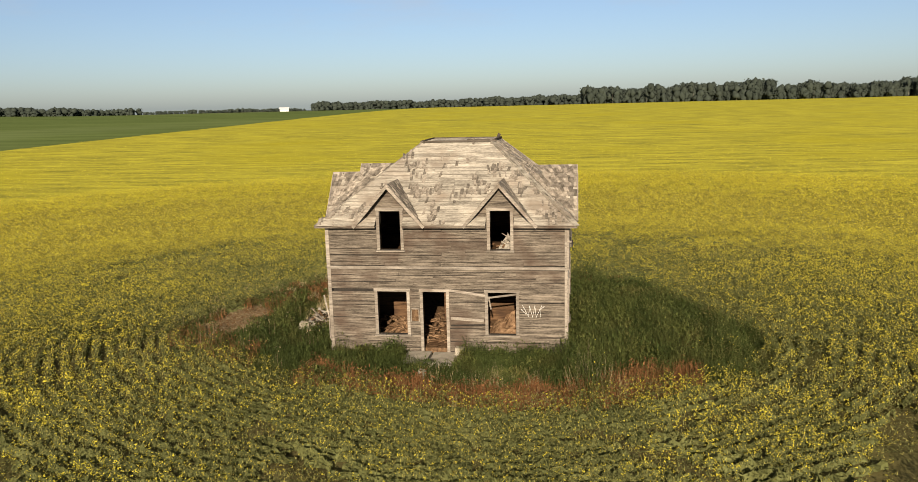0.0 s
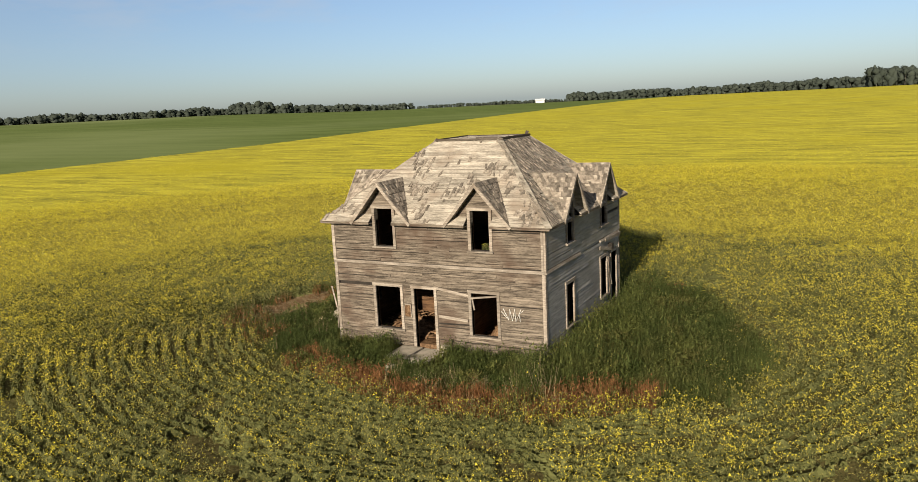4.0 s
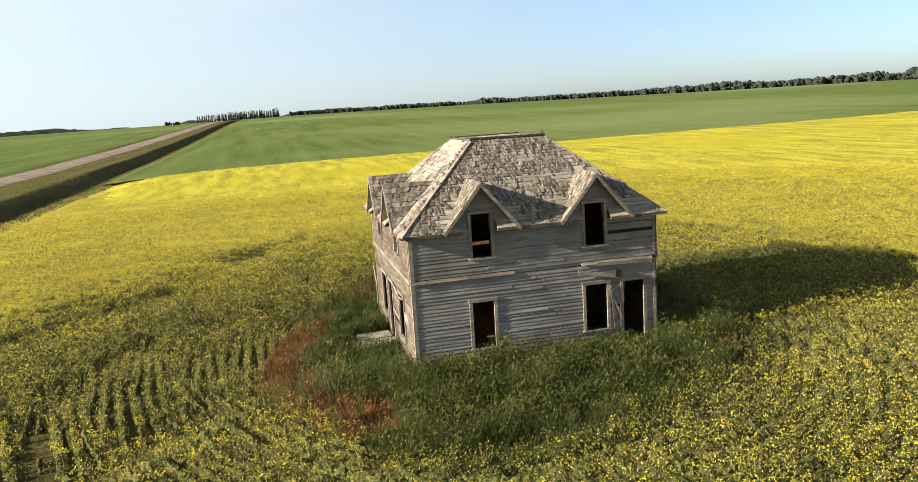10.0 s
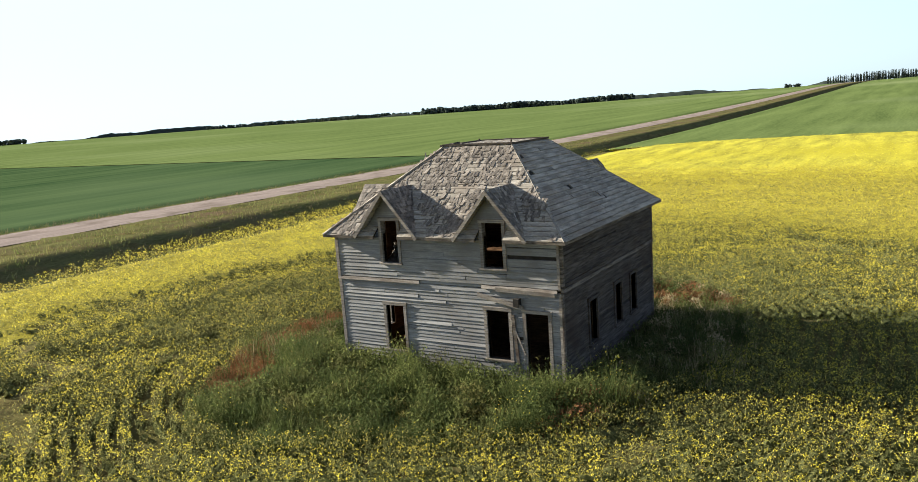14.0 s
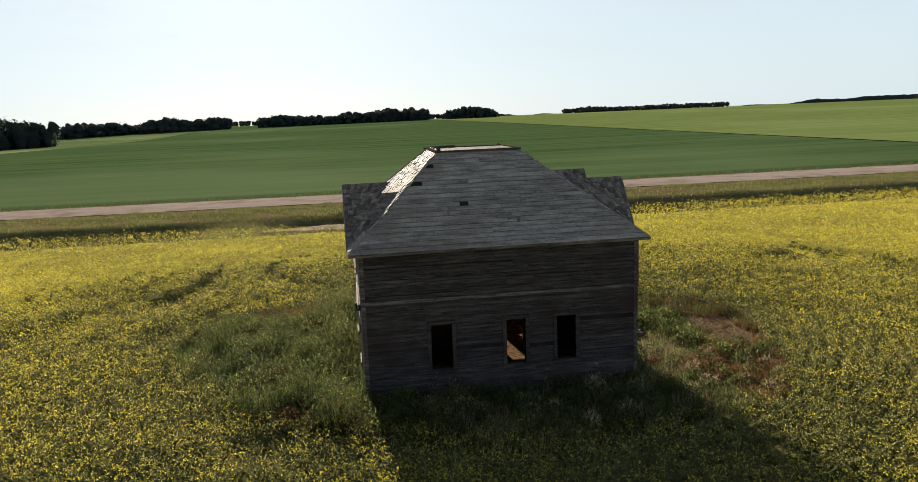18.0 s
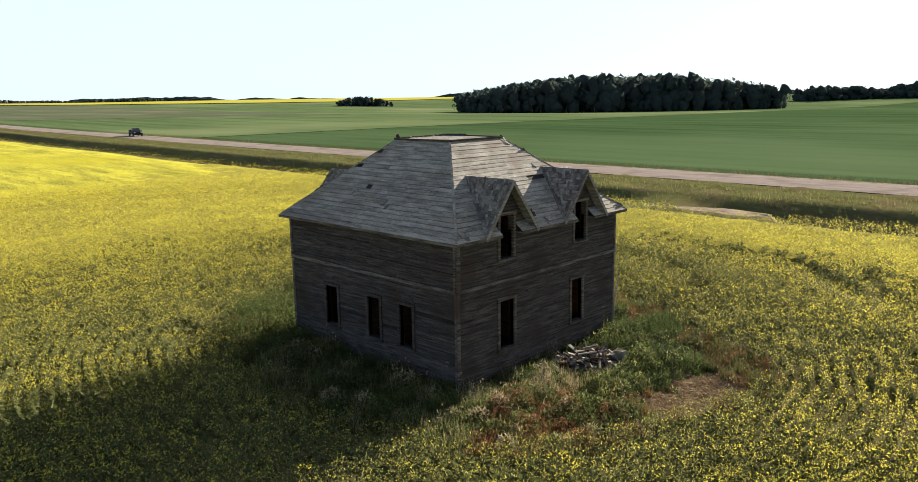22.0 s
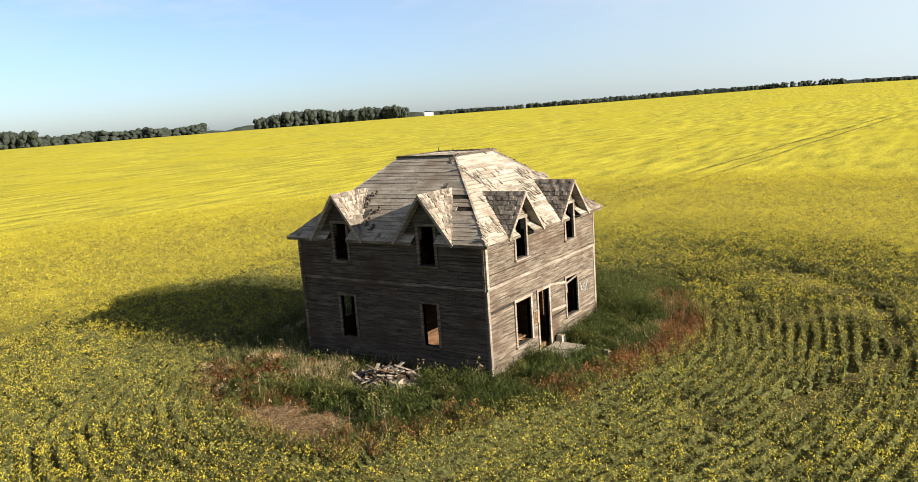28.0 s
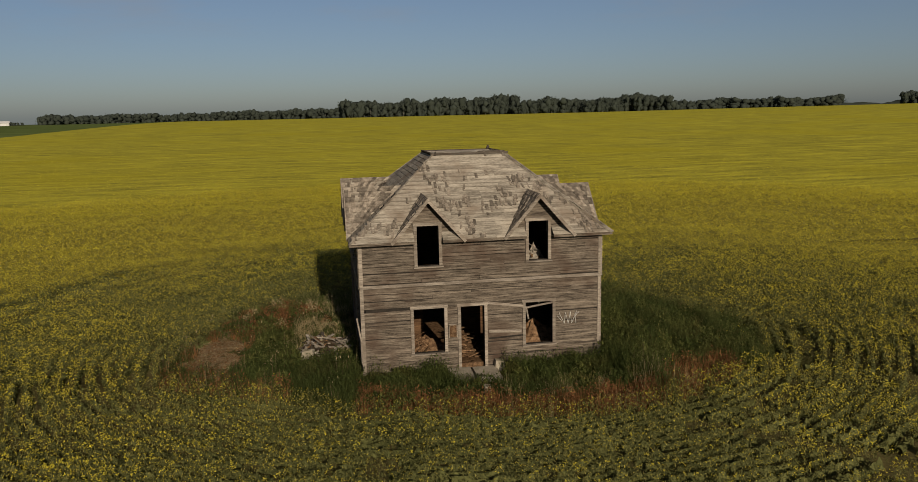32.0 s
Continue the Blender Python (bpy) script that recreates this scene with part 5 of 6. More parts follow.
def grove(ax, ay, bx, by, depth, count, height, seed, spruce=False, label="dark green grove of poplar trees across the field", poplars=False, dome=False):
    """A wood between two points: trunks, and crowns of loose leaf clumps with gaps."""
    r = np.random.default_rng(seed)
    count = int(count * 1.9)
    k = (np.arange(count) + r.uniform(-0.6, 1.6, count)) / count
    d = np.array([bx - ax, by - ay], float)
    nrm = np.array([-d[1], d[0]]) / np.hypot(*d)
    w = r.uniform(-0.5, 0.5, count) * depth
    x, y = ax + d[0] * k + nrm[0] * w, ay + d[1] * k + nrm[1] * w
    roll = 0.88 + 0.12 * np.sin(k * 9 + seed) * np.sin(k * 4 + 2 * seed)
    roll = roll * np.array([0.98 + 0.22 * noise.noise(Vector((12 * q, seed, 0.5))) for q in k])
    if poplars:
        roll = roll * (0.92 + 0.14 * np.clip(k * 4, 0, 1))
    if dome:
        roll = 0.28 + 0.72 * np.sin(math.pi * np.clip(k * 0.92 + 0.05, 0, 1)) ** 0.55
    h = height * roll * r.uniform(0.84, 1.05, count)
    z = ground_z(x, y)
    wide = 0.17 if spruce else (0.45 if dome else 0.42 if poplars else 0.6)
    # each crown: three lumpy masses of foliage
    seg, lumps = 5, 3
    T = np.repeat(np.arange(count), lumps)
    lev = np.tile(np.array([0.22, 0.48, 0.74]), count) + r.normal(0, 0.05, len(T))
    prof = (1.05 - lev) if spruce else np.sqrt(np.clip(1 - (1.7 * lev - 0.85) ** 2, 0.05, 1))
    oa, orad = r.uniform(0, 2 * math.pi, len(T)), h[T] * wide * prof * r.uniform(0, 0.1 if spruce else 0.55, len(T))
    ox, oy, oz = x[T] + orad * np.cos(oa), y[T] + orad * np.sin(oa), z[T] + h[T] * lev
    size = h[T] * wide * prof * r.uniform(0.5, 0.85, len(T)) * (0.85 if poplars else 1.0)
    tall = h[T] * r.uniform(0.2, 0.3, len(T))
    ang = np.arange(seg) * 2 * math.pi / seg
    rr4 = np.array([0.55, 1.0, 0.6])[None, :, None] * size[:, None, None] * r.uniform(0.65, 1.2, (len(T), 3, seg))
    rz = oz[:, None, None] + tall[:, None, None] * (np.array([-0.75, 0.0, 0.7])[None, :, None] + r.normal(0, 0.18, (len(T), 3, seg)))
    turn = ang[None, None, :] + oa[:, None, None]
    side = np.stack([ox[:, None, None] + rr4 * np.cos(turn), oy[:, None, None] + rr4 * np.sin(turn), rz], -1).reshape(len(T), -1, 3)
    cap = np.stack([ox, oy, oz + tall], -1)[:, None, :]
    core = np.concatenate([side, cap], 1).reshape(-1, 3)
    tri = []
    for s in range(seg):
        e = (s + 1) % seg
        for a in range(2):
            p, q = a * seg + s, a * seg + e
            tri += [(p, q, q + seg), (p, q + seg, p + seg)]
        tri.append((2 * seg + s, 2 * seg + e, 3 * seg))
    tri = (np.array(tri)[None] + (np.arange(len(T)) * (3 * seg + 1))[:, None, None]).reshape(-1, 3)
    # loose leaf clumps over it
    per = 42 if poplars else 26
    i = np.repeat(np.arange(count), per)
    n = len(i)
    u2, a2 = r.uniform(0, 1, n) ** 0.85, r.uniform(0, 2 * math.pi, n)
    prof = np.maximum(1.04 - u2, 0.05) if spruce else np.sqrt(np.clip(1 - (1.8 * u2 - 0.85) ** 2, 0.03, 1))
    rr3 = h[i] * wide * prof * r.uniform(0.7, 1.12, n)
    c = np.stack([x[i] + rr3 * np.cos(a2), y[i] + rr3 * np.sin(a2), z[i] + h[i] * (0.05 + 0.95 * u2)], -1)
    leaf = (c[:, None, :] + r.normal(0, 0.75, (n, 3, 3)) * (h[i] * r.uniform(0.035, 0.08, n))[:, None, None]).reshape(-1, 3)
    t = 0.012 * h
    tr = []
    for q in range(3):
        b, e = 2.1 * q, 2.1 * q + 2.1
        tr.append(np.stack([np.stack([x + t * math.cos(b), y + t * math.sin(b), z - 0.3], -1), np.stack([x + t * math.cos(e), y + t * math.sin(e), z - 0.3], -1), np.stack([x, y, z + h * 0.75], -1)], 1).reshape(-1, 3))
    bark = np.concatenate(tr)
    loose = np.concatenate([leaf, bark])
    v = np.concatenate([core, loose])
    f = np.concatenate([tri, len(core) + np.arange(len(loose)).reshape(-1, 3)])
    idx = np.concatenate([np.zeros(len(tri) + len(leaf) // 3, int), np.ones(len(bark) // 3, int)])
    return tagged(big_mesh("grove", v, f, [TREE_LEAF, BARK], idx, True), label, "trees", "", "stuff")


grove(-700, 849, -502, 817, 35, 60, 10.6, 1)
grove(-835, 1375, -509, 1399, 42, 90, 7.8, 2, label="distant line of dark trees on the horizon")
grove(-227, 640, -109, 684, 30, 90, 8.6, 3)
grove(-109, 684, 32, 706, 31, 90, 10.5, 4)
grove(13, 626, 157, 618, 47, 150, 15.7, 5, label="wood of tall poplars with pale trunks behind the rape field", poplars=True)
grove(153, 602, 276, 571, 48, 130, 13.4, 6, label="wood of tall poplars with pale trunks behind the rape field", poplars=True)
grove(261, 651, 471, 620, 34, 130, 11.0, 7)
grove(496, 571, 600, 465, 43, 110, 14.2, 8, poplars=True)
grove(985, 693, 1077, 382, 48, 110, 8.2, 9, label="distant line of dark trees on the horizon")
grove(833, 298, 853, 192, 11, 44, 4.3, 10, True, "row of dark spruce trees on the field edge")
grove(877, 81, 868, -20, 20, 40, 5.1, 11)
grove(1288, -169, 1208, -559, 56, 150, 7.0, 12, label="distant line of dark trees on the horizon")
grove(581, -436, 559, -482, 26, 36, 9.1, 13, label="round clump of bushes in the yellow field", dome=True)
grove(350, -371, 220, -538, 110, 380, 23.8, 14, label="large dense dark wood beyond the green field", poplars=True, dome=True)
grove(255, -728, 216, -769, 29, 30, 13.6, 15)
grove(215, -772, 114, -798, 29, 70, 13.0, 16)
grove(84, -797, -89, -783, 32, 100, 13.1, 17)
grove(-108, -778, -161, -761, 32, 40, 11.8, 18, label="round clump of bushes in the green field", dome=True)
grove(-363, -1207, -586, -1078, 42, 90, 9.7, 19, label="distant line of dark trees on the horizon")
grove(-756, -512, -868, -289, 41, 140, 8.2, 20)
grove(-787, -936, -842, -886, 20, 24, 6.1, 21)
grove(-1020, -96, -1025, 6, 19, 60, 12.1, 22, True, "row of dark spruce trees beside the road")
grove(-1053, 22, -1023, 256, 28, 100, 7.4, 23)
grove(-1176, 327, -1069, 585, 42, 110, 10.4, 24)
grove(-648, 363, -491, 501, 33, 130, 8.1, 25)
grove(-491, 501, -446, 518, 23, 36, 10.5, 26)
grove(-516, 596, -412, 588, 24, 46, 8.3, 27)
grove(-715, -97, -727, -89, 8, 5, 4.3, 28, label="single round bush beside the road")
grove(-1047, 816, -703, 851, 39, 100, 8.9, 29)
grove(1031, 125, 1142, 483, 46, 110, 8.7, 30, label="distant line of dark trees on the horizon")
grove(-1967, 430, -1590, 1189, 69, 120, 9.4, 31, label="distant line of dark trees on the horizon")
grove(-1809, -998, -1246, -1273, 69, 130, 11.3, 32, label="distant line of dark trees on the horizon")
grove(-275, -1840, 590, -1827, 88, 160, 12.7, 33, label="distant line of dark trees on the horizon")


def far_woods(radius, height, seed, cover):
    """A broken, uneven belt of woods far out on the plain, all the way round."""
    q = np.random.default_rng(seed)
    n = 1500
    a = np.arange(n) * 2 * math.pi / n
    mass = np.array([noise.noise(Vector((6 * math.cos(t), 6 * math.sin(t), seed * 3.0))) + 0.5 * noise.noise(Vector((25 * math.cos(t), 25 * math.sin(t), seed * 5.0))) for t in a])
    h = height * np.clip((mass + cover) * 2.2, -0.4, 1.0) * q.uniform(0.82, 1.1, n)
    rows = []
    for dr, k in ((0, -0.3), (6, 0.6), (16, 1.0), (34, 0.92), (60, -0.3)):
        rad = radius + 160 * np.sin(3 * a + seed) + dr + q.uniform(-3, 3, n)
        x, y = rad * np.cos(a), rad * np.sin(a)
        rows.append(np.stack([x, y, ground_z(x, y) + np.where(h > 0, k * h, -2.0) * q.uniform(0.93, 1.05, n)], -1))
    v = np.stack(rows, 1).reshape(-1, 3)
    g = np.arange(n * 5).reshape(n, 5)
    nx = np.roll(g, -1, 0)
    f = np.stack([g[:, :-1], nx[:, :-1], nx[:, 1:], g[:, 1:]], -1).reshape(-1, 4)
    return tagged(big_mesh("far_woods", v, f, [TREE_LEAF], None, True), "uneven dark belt of far woods on the horizon", "trees", "", "stuff")


far_woods(2300, 13, 3, 0.12)
far_woods(1750, 9, 8, -0.12)

# ---------------------------------------------------------------- parked pickups, posts, barns


def pickup(m, label):
    top = tagged(empty("pickup_truck", m), label, "truck", "pickups on the road")
    body = Solid()
    body.piece([(-2.65, -0.9, 0.45), (2.6, -0.9, 0.45), (2.6, 0.9, 0.45), (-2.65, 0.9, 0.45), (-2.7, -0.95, 0.78), (2.7, -0.95, 0.78), (2.7, 0.95, 0.78), (-2.7, 0.95, 0.78)])
    body.piece([(-2.7, -0.95, 0.78), (2.7, -0.95, 0.78), (2.7, 0.95, 0.78), (-2.7, 0.95, 0.78), (-2.68, -0.9, 1.12), (2.6, -0.88, 1.06), (2.6, 0.88, 1.06), (-2.68, 0.9, 1.12)])
    body.make("body", CAR_PAINT, top)
    cab = Solid().piece([(-0.75, -0.86, 1.1), (1.35, -0.86, 1.1), (1.35, 0.86, 1.1), (-0.75, 0.86, 1.1), (-0.55, -0.68, 1.82), (0.6, -0.68, 1.82), (0.6, 0.68, 1.82), (-0.55, 0.68, 1.82)]).make("cab", CAR_PAINT, top)
    for s in (-1, 1):
        Solid().piece([(-0.6, s * 0.87 - 0.01, 1.18), (1.1, s * 0.87 - 0.01, 1.18), (1.1, s * 0.87 + 0.01, 1.18), (-0.6, s * 0.87 + 0.01, 1.18), (-0.48, s * 0.73 - 0.01, 1.72), (0.55, s * 0.73 - 0.01, 1.72), (0.55, s * 0.73 + 0.01, 1.72), (-0.48, s * 0.73 + 0.01, 1.72)]).make("side_window", GLASS_DARK, cab)
        part_of("headlight", box_verts(2.58, s * 0.7 - 0.17, 0.82, 2.71, s * 0.7 + 0.17, 1.0), BOX_FACES, STEEL, top)
        part_of("bed_side", box_verts(-2.66, s * 0.88 - 0.05, 1.1, -0.78, s * 0.88 + 0.05, 1.42), BOX_FACES, CAR_PAINT, top)
    Solid().piece([(1.32, -0.78, 1.15), (1.38, -0.78, 1.15), (1.38, 0.78, 1.15), (1.32, 0.78, 1.15), (0.64, -0.62, 1.76), (0.7, -0.62, 1.76), (0.7, 0.62, 1.76), (0.64, 0.62, 1.76)]).make("windscreen", GLASS_DARK, cab)
    part_of("bumper", box_verts(2.66, -0.9, 0.42, 2.8, 0.9, 0.62), BOX_FACES, RUBBER, top)
    part_of("tailgate", box_verts(-2.72, -0.86, 0.9, -2.62, 0.86, 1.4), BOX_FACES, CAR_PAINT, top)
    for s in (-1, 1):
        part_of("wing_mirror", box_verts(0.98, s * 1.02 - 0.12, 1.2, 1.1, s * 1.02 + 0.12, 1.42), BOX_FACES, RUBBER, cab)
        part_of("wheel_arch", box_verts(1.25, s * 0.95 - 0.06, 0.62, 2.25, s * 0.95 + 0.06, 0.9), BOX_FACES, RUBBER, top)
    part_of("bumper", box_verts(-2.8, -0.9, 0.42, -2.68, 0.9, 0.62), BOX_FACES, RUBBER, top)
    for wx in (-1.75, 1.75):
        for s in (-1, 1):
            v, f = [], []
            for k in range(16):
                q = k * math.pi / 8
                v += [(wx + 0.4 * math.cos(q), s * 0.93 - 0.13, 0.4 + 0.4 * math.sin(q)), (wx + 0.4 * math.cos(q), s * 0.93 + 0.13, 0.4 + 0.4 * math.sin(q))]
            for k in range(16):
                j = (k + 1) % 16
                f.append((2 * k, 2 * k + 1, 2 * j + 1, 2 * j))
            f += [tuple(2 * k for k in range(16)), tuple(2 * k + 1 for k in range(15, -1, -1))]
            wheel = part_of("wheel", v, f, RUBBER, top)
            part_of("rim", [(wx + 0.22 * math.cos(k * math.pi / 5), s * 1.065, 0.4 + 0.22 * math.sin(k * math.pi / 5)) for k in range(10)], [tuple(range(10))], STEEL, wheel)
    return top


pickup(pose(-107.0, -56.2, float(ground_z(-107.0, -56.2)) + 0.30, 0, 0, 2) @ Matrix.Scale(1.12, 4), "dark pickup truck parked on the gravel road")
pickup(pose(154.0, -55.0, float(ground_z(154.0, -55.0)) + 0.30, 0, 0, 168), "dark pickup truck farther along the gravel road")


def farm_building(x, y, w, d, h, turn, label):
    top = tagged(empty("farm_building", pose(x, y, float(ground_z(x, y)), 0, 0, turn)), label, "building")
    Solid().box(-w / 2, -d / 2, 0, w / 2, d / 2, h).make("wall", WHITE, top)
    Solid().piece([(-w / 2 - 0.4, -d / 2 - 0.4, h), (w / 2 + 0.4, -d / 2 - 0.4, h), (w / 2 + 0.4, d / 2 + 0.4, h), (-w / 2 - 0.4, d / 2 + 0.4, h), (-w / 2 - 0.4, -0.1, h + d * 0.3), (w / 2 + 0.4, -0.1, h + d * 0.3), (w / 2 + 0.4, 0.1, h + d * 0.3), (-w / 2 - 0.4, 0.1, h + d * 0.3)]).make("roof", STEEL, top)
    part_of("door", box_verts(-1.8, -d / 2 - 0.06, 0, 1.8, -d / 2 - 0.004, h * 0.75), BOX_FACES, STEEL, top)


farm_building(-252, 634, 8, 5, 2.6, 20, "distant white farm shed with a pale roof")
farm_building(-497, 489, 1.6, 1.6, 2.4, 40, "small white utility hut beside the trees")
farm_building(628, 458, 10, 5, 2.6, -30, "distant white farm buildings among the trees")

post_box = tagged(empty("marker_post", pose(-88.0, -62.5, float(ground_z(-88, -62.5)))), "weathered wooden marker post on the verge", "post")
Solid().box(-0.09, -0.09, -0.1, 0.09, 0.09, 1.35).make("post", TRIM, post_box)
part_of("cap", box_verts(-0.12, -0.12, 1.354, 0.12, 0.12, 1.42), BOX_FACES, TRIM, post_box)

# ---------------------------------------------------------------- small things round the house
r = np.random.default_rng(5)
step_ob = tagged(empty("door_step", pose(-0.42, -4.86, -0.25)), "cracked pale concrete slab before the door", "step")
for (xa, xb, ya, yb, zt) in ((-0.95, -0.05, -0.72, 0.58, 0.17), (-0.03, 0.85, -0.62, 0.6, 0.15), (-0.6, 0.3, -1.05, -0.75, 0.09)):
    Solid().piece([(xa, ya, -0.1), (xb, ya, -0.1), (xb, yb, -0.1), (xa, yb, -0.1), (xa + 0.04, ya + 0.06, zt), (xb - 0.05, ya + 0.03, zt - 0.02), (xb - 0.03, yb - 0.01, zt + 0.01), (xa + 0.03, yb - 0.01, zt)]).make("slab", CONCRETE, step_ob)
tagged(Solid().piece([(0.32, -4.55, -0.3), (0.72, -4.55, -0.3), (0.72, -4.25, -0.3), (0.32, -4.25, -0.3), (0.37, -4.5, 0.14), (0.66, -4.5, 0.10), (0.66, -4.3, 0.12), (0.37, -4.3, 0.15)]).make("stone", CONCRETE), "rough pale stone beside the door", "stone")
tagged(Solid().piece([(-0.55, -6.75, -0.3), (-0.25, -6.7, -0.3), (-0.22, -6.45, -0.3), (-0.52, -6.5, -0.3), (-0.5, -6.7, 0.08), (-0.3, -6.68, 0.05), (-0.27, -6.5, 0.06), (-0.47, -6.52, 0.1)]).make("stone", CONCRETE), "small pale stone in the dry weeds", "stone")
tagged(Solid().piece([(-6.3, -1.9, -0.3), (-5.75, -1.9, -0.3), (-5.75, -1.5, -0.3), (-6.3, -1.5, -0.3), (-6.2, -1.85, 0.12), (-5.85, -1.82, 0.16), (-5.85, -1.6, 0.1), (-6.2, -1.6, 0.15)]).make("stone", CONCRETE), "pale boulder beside the wood pile", "stone")

pile_ob = tagged(empty("wood_pile", pose(-5.4, -0.8, -0.25)), "heap of splintered boards and rubble beside the wall", "debris")
for k in range(150):
    a, q = r.uniform(0, 6.28), r.uniform(0, 1) ** 0.6
    x, y = 0.85 * q * math.cos(a), 1.45 * q * math.sin(a)
    z = 0.06 + 0.5 * (1 - q) * r.uniform(0.3, 1)
    b, ln, ti = r.uniform(0, 3.14), r.uniform(0.12, 0.75), r.normal(0, 0.28)
    d = Vector((math.cos(b), math.sin(b), ti)) * ln / 2
    Solid().beam(Vector((x, y, z + abs(d.z))) - d, Vector((x, y, z + abs(d.z))) + d, r.uniform(0.03, 0.13), r.uniform(0.015, 0.05)).make("broken_board", (TRIM, SHEATH, SHEATH, RUBBLE, TRIM_DARK)[k % 5], pile_ob)


def heap(x, y, rx, ry, h, seed):
    """A lumpy mound of small rubble."""
    rr2 = np.random.default_rng(seed)
    v, f = [], []
    for i in range(7):
        for j in range(14):
            q, a = i / 6, j * math.pi / 7
            v.append((x + rx * q * math.cos(a) * rr2.uniform(0.85, 1.1), y + ry * q * math.sin(a) * rr2.uniform(0.85, 1.1), -0.02 + h * (1 - q) ** 0.8 * rr2.uniform(0.75, 1.15)))
    for i in range(6):
        for j in range(14):
            k = (j + 1) % 14
            f.append((i * 14 + j, (i + 1) * 14 + j, (i + 1) * 14 + k, i * 14 + k))
    return v, f


part_of("rubble_mound", [(a, b, c + 0.03) for a, b, c in heap(0, 0, 1.05, 1.6, 0.42, 9)[0]], heap(0, 0, 1.05, 1.6, 0.42, 9)[1], RUBBLE_DARK, pile_ob, "dark earth and rotten wood")
inside = tagged(empty("indoor_rubble", pose(0, 0, 0)), "heaps of brown broken lath and boards on the floor", "debris")
for k, q in enumerate(((-1.8, -2.6, 1.1, 0.9, 0.62), (-0.3, -2.1, 0.5, 1.2, 0.42), (2.3, -2.3, 1.2, 1.1, 0.9), (-2.6, -1.2, 0.7, 0.5, 0.3))):
    part_of("mound", *heap(*q, k), RUBBLE, inside)
for k in range(420):
    cx, cy, sx, sy, hz = ((-2.2, -2.6, 0.9, 1.0, 0.8), (-0.4, -2.2, 0.45, 1.3, 0.9), (2.2, -2.4, 1.0, 0.9, 0.5), (-2.6, -1.2, 0.8, 0.5, 0.3), (3.1, -1.9, 0.6, 0.5, 0.7))[k % 5]
    x, y = r.uniform(-1, 1) * sx, r.uniform(-1, 1) * sy
    z = -0.02 + hz * max(0.05, 1 - math.hypot(x / sx, y / sy)) * r.uniform(0.4, 1)
    b, ln, ti = r.uniform(0, 3.14), r.uniform(0.25, 0.8), r.normal(0, 0.18)
    d = Vector((math.cos(b), math.sin(b), ti)) * ln / 2
    c = Vector((min(3.6, max(-3.5, cx + x)), min(-0.9, max(-3.5, cy + y)), z + abs(d.z)))
    Solid().beam(c - d, c + d, r.uniform(0.03, 0.14), r.uniform(0.015, 0.04)).make("broken_board", RUBBLE, inside)

# plaster and boards that fell upstairs behind the front window
upstairs = tagged(empty("attic_rubble", pose(0, 0, 2.78)), "pale heap of fallen plaster and boards upstairs", "debris")
part_of("mound", *heap(2.1, -3.05, 0.75, 0.75, 1.05, 21), SHEATH, upstairs)
for k in range(40):
    a, q = r.uniform(0, 6.28), r.uniform(0, 1)
    c = Vector((2.1 + 0.65 * q * math.cos(a), -3.05 + 0.65 * q * math.sin(a), 0.02 + 1.0 * (1 - q) ** 0.9))
    b, ln = r.uniform(0, 3.14), r.uniform(0.1, 0.45)
    d = Vector((math.cos(b), math.sin(b), r.normal(0, 0.3))) * ln / 2
    Solid().beam(c - d, c + d, r.uniform(0.03, 0.1), 0.025).make("broken_board", (TRIM, RUBBLE, SHEATH)[k % 3], upstairs)

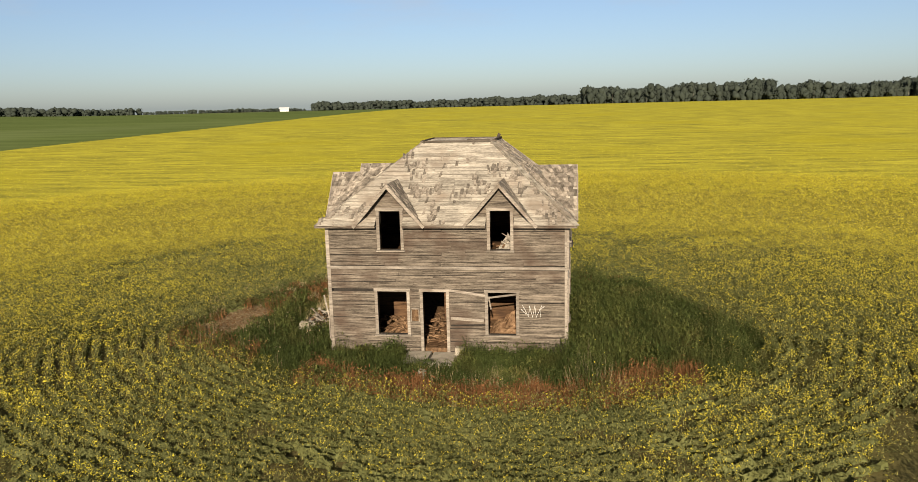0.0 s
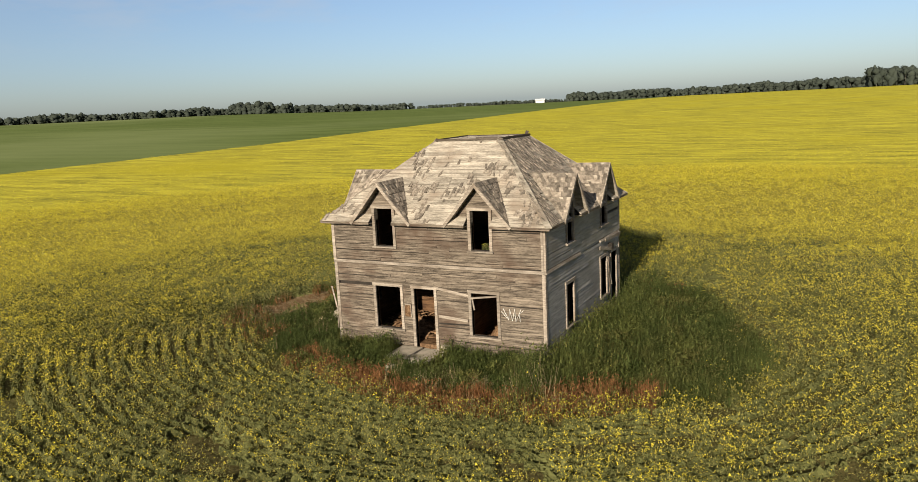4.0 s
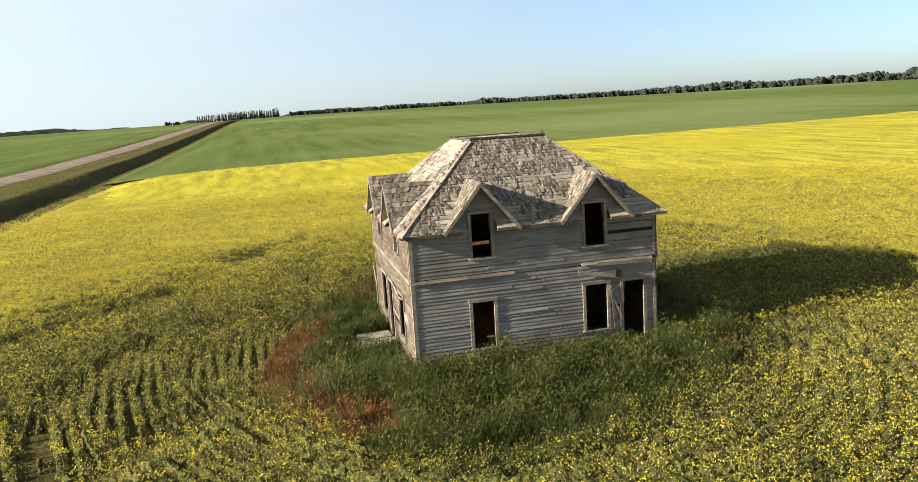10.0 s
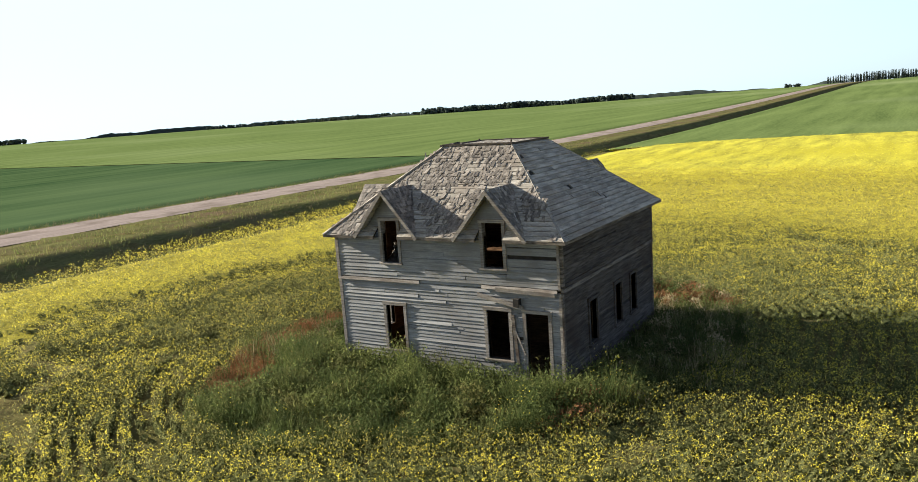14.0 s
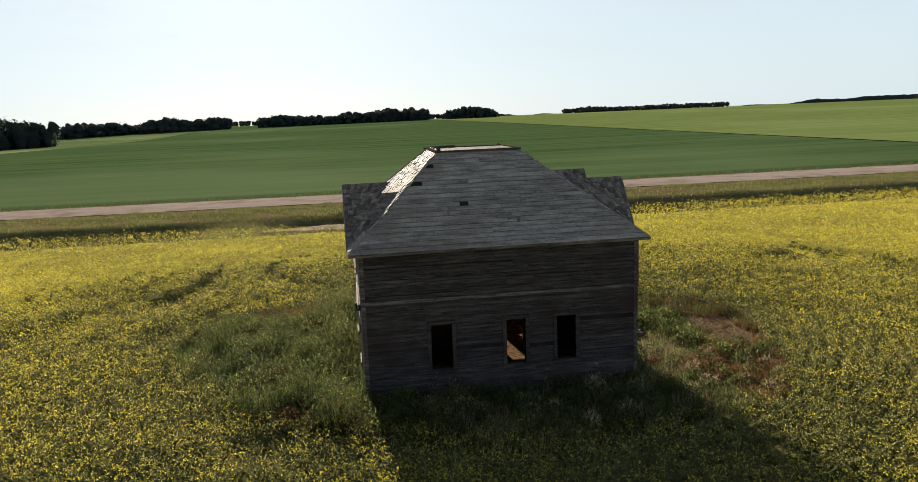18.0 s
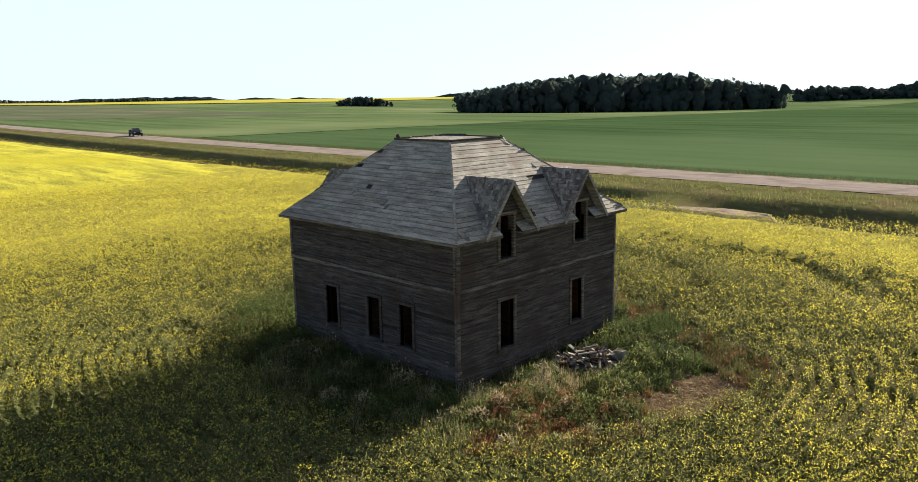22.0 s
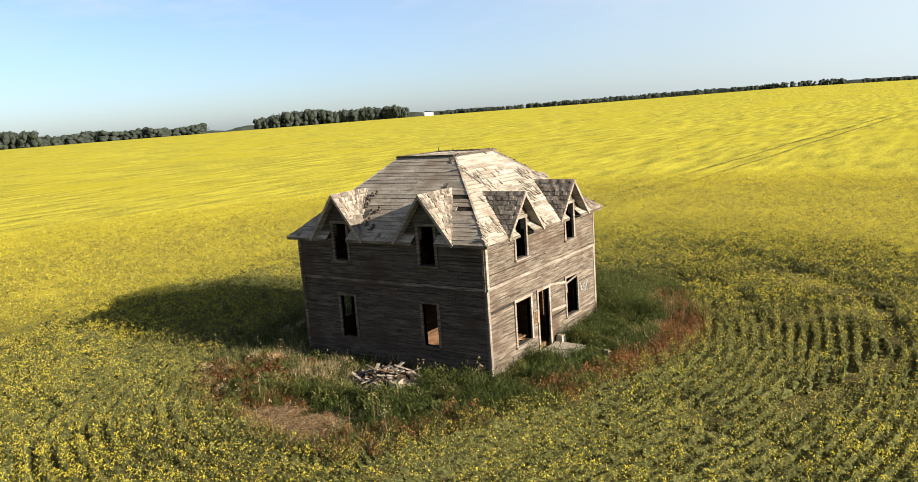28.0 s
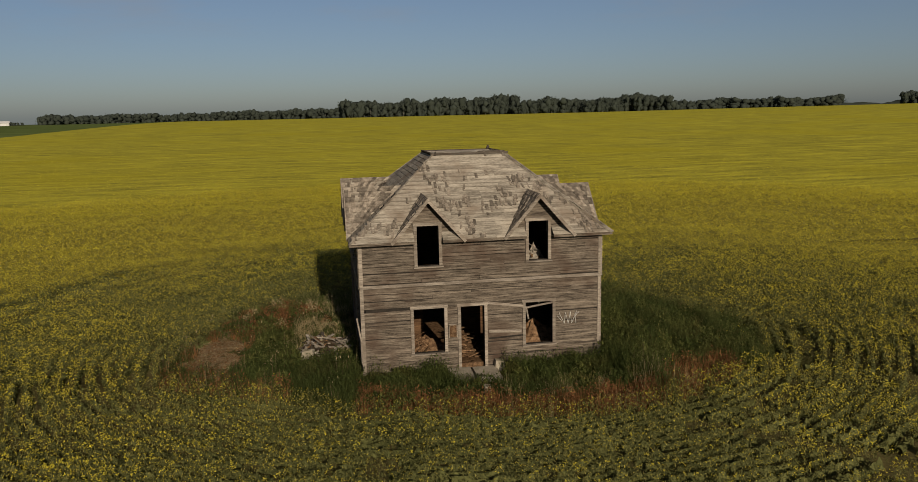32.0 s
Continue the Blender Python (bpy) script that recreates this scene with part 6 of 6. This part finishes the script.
# loose and broken boards on the walls
fw, rw = walls["front"], walls["right"]
Solid().box(2.93, -0.066, 1.0, 3.17, -0.05, 1.42).make("patch", RUBBLE, fw, "brown patch where boards are missing")
for q in ((2.9, 0.98, 2.93, 1.45), (3.17, 0.98, 3.2, 1.45), (2.9, 1.42, 3.2, 1.46)):
    part_of("patch_frame", box_verts(q[0], -0.075, q[1], q[2], -0.05, q[3]), BOX_FACES, TRIM, fw)
Solid().beam((5.58, -0.05, 1.86), (6.58, -0.06, 2.0), 0.03, 0.06).make("broken_sash", TRIM, fw)
Solid().beam((5.62, -0.03, 1.9), (5.70, -0.03, 1.45), 0.03, 0.05).make("broken_sash", TRIM, fw)
Solid().beam((4.25, -0.055, 2.12), (5.5, -0.06, 1.93), 0.02, 0.09).make("loose_board", TRIM, fw)
Solid().beam((4.3, -0.055, 1.12), (5.45, -0.055, 1.05), 0.02, 0.1).make("loose_board", TRIM, fw)
Solid().beam((4.3, -0.055, 0.86), (5.5, -0.055, 0.9), 0.02, 0.05).make("loose_board", UNDER, fw)
Solid().beam((5.45, -0.10, 2.66), (7.0, -0.16, 2.36), 0.03, 0.13).make("loose_board", TRIM, rw)
Solid().beam((6.1, -0.11, 2.86), (8.05, -0.13, 2.80), 0.03, 0.12).make("loose_board", TRIM, rw)
Solid().beam((6.52, -0.07, 2.0), (6.98, -0.08, 0.9), 0.025, 0.05).make("loose_board", TRIM, rw)
Solid().beam((6.62, -0.075, 2.1), (6.75, -0.075, 0.3), 0.025, 0.1).make("loose_board", SIDING, rw)
Solid().box(6.72, -0.2, 2.38, 6.9, -0.03, 2.62).make("bracket", UNDER, rw, "rotten porch bracket")
# sprayed strokes on the front wall
for k, (ua, za, ub, zb) in enumerate(((6.78, 1.62, 6.98, 1.22), (6.98, 1.22, 7.02, 1.60), (7.02, 1.60, 7.12, 1.2), (7.12, 1.2, 7.2, 1.62), (7.2, 1.62, 7.24, 1.2), (7.24, 1.2, 7.44, 1.64), (7.40, 1.2, 7.36, 1.5), (6.72, 1.5, 6.9, 1.3), (7.36, 1.45, 7.52, 1.6))):
    Solid().beam((ua, -0.056, za), (ub, -0.056, zb), 0.006, 0.028, (0, 1, 0)).make("paint_stroke", PAINT, fw)

# loose corner board at the front
Solid().beam((X0 - 0.05, Y0 - 0.09, 0.3), (X0 - 0.06, Y0 - 0.08, 1.1), 0.02, 0.05).beam((X0 - 0.06, Y0 - 0.08, 1.1), (X0 - 0.18, Y0 - 0.14, 1.9), 0.02, 0.05).make("loose_board", TRIM, house)
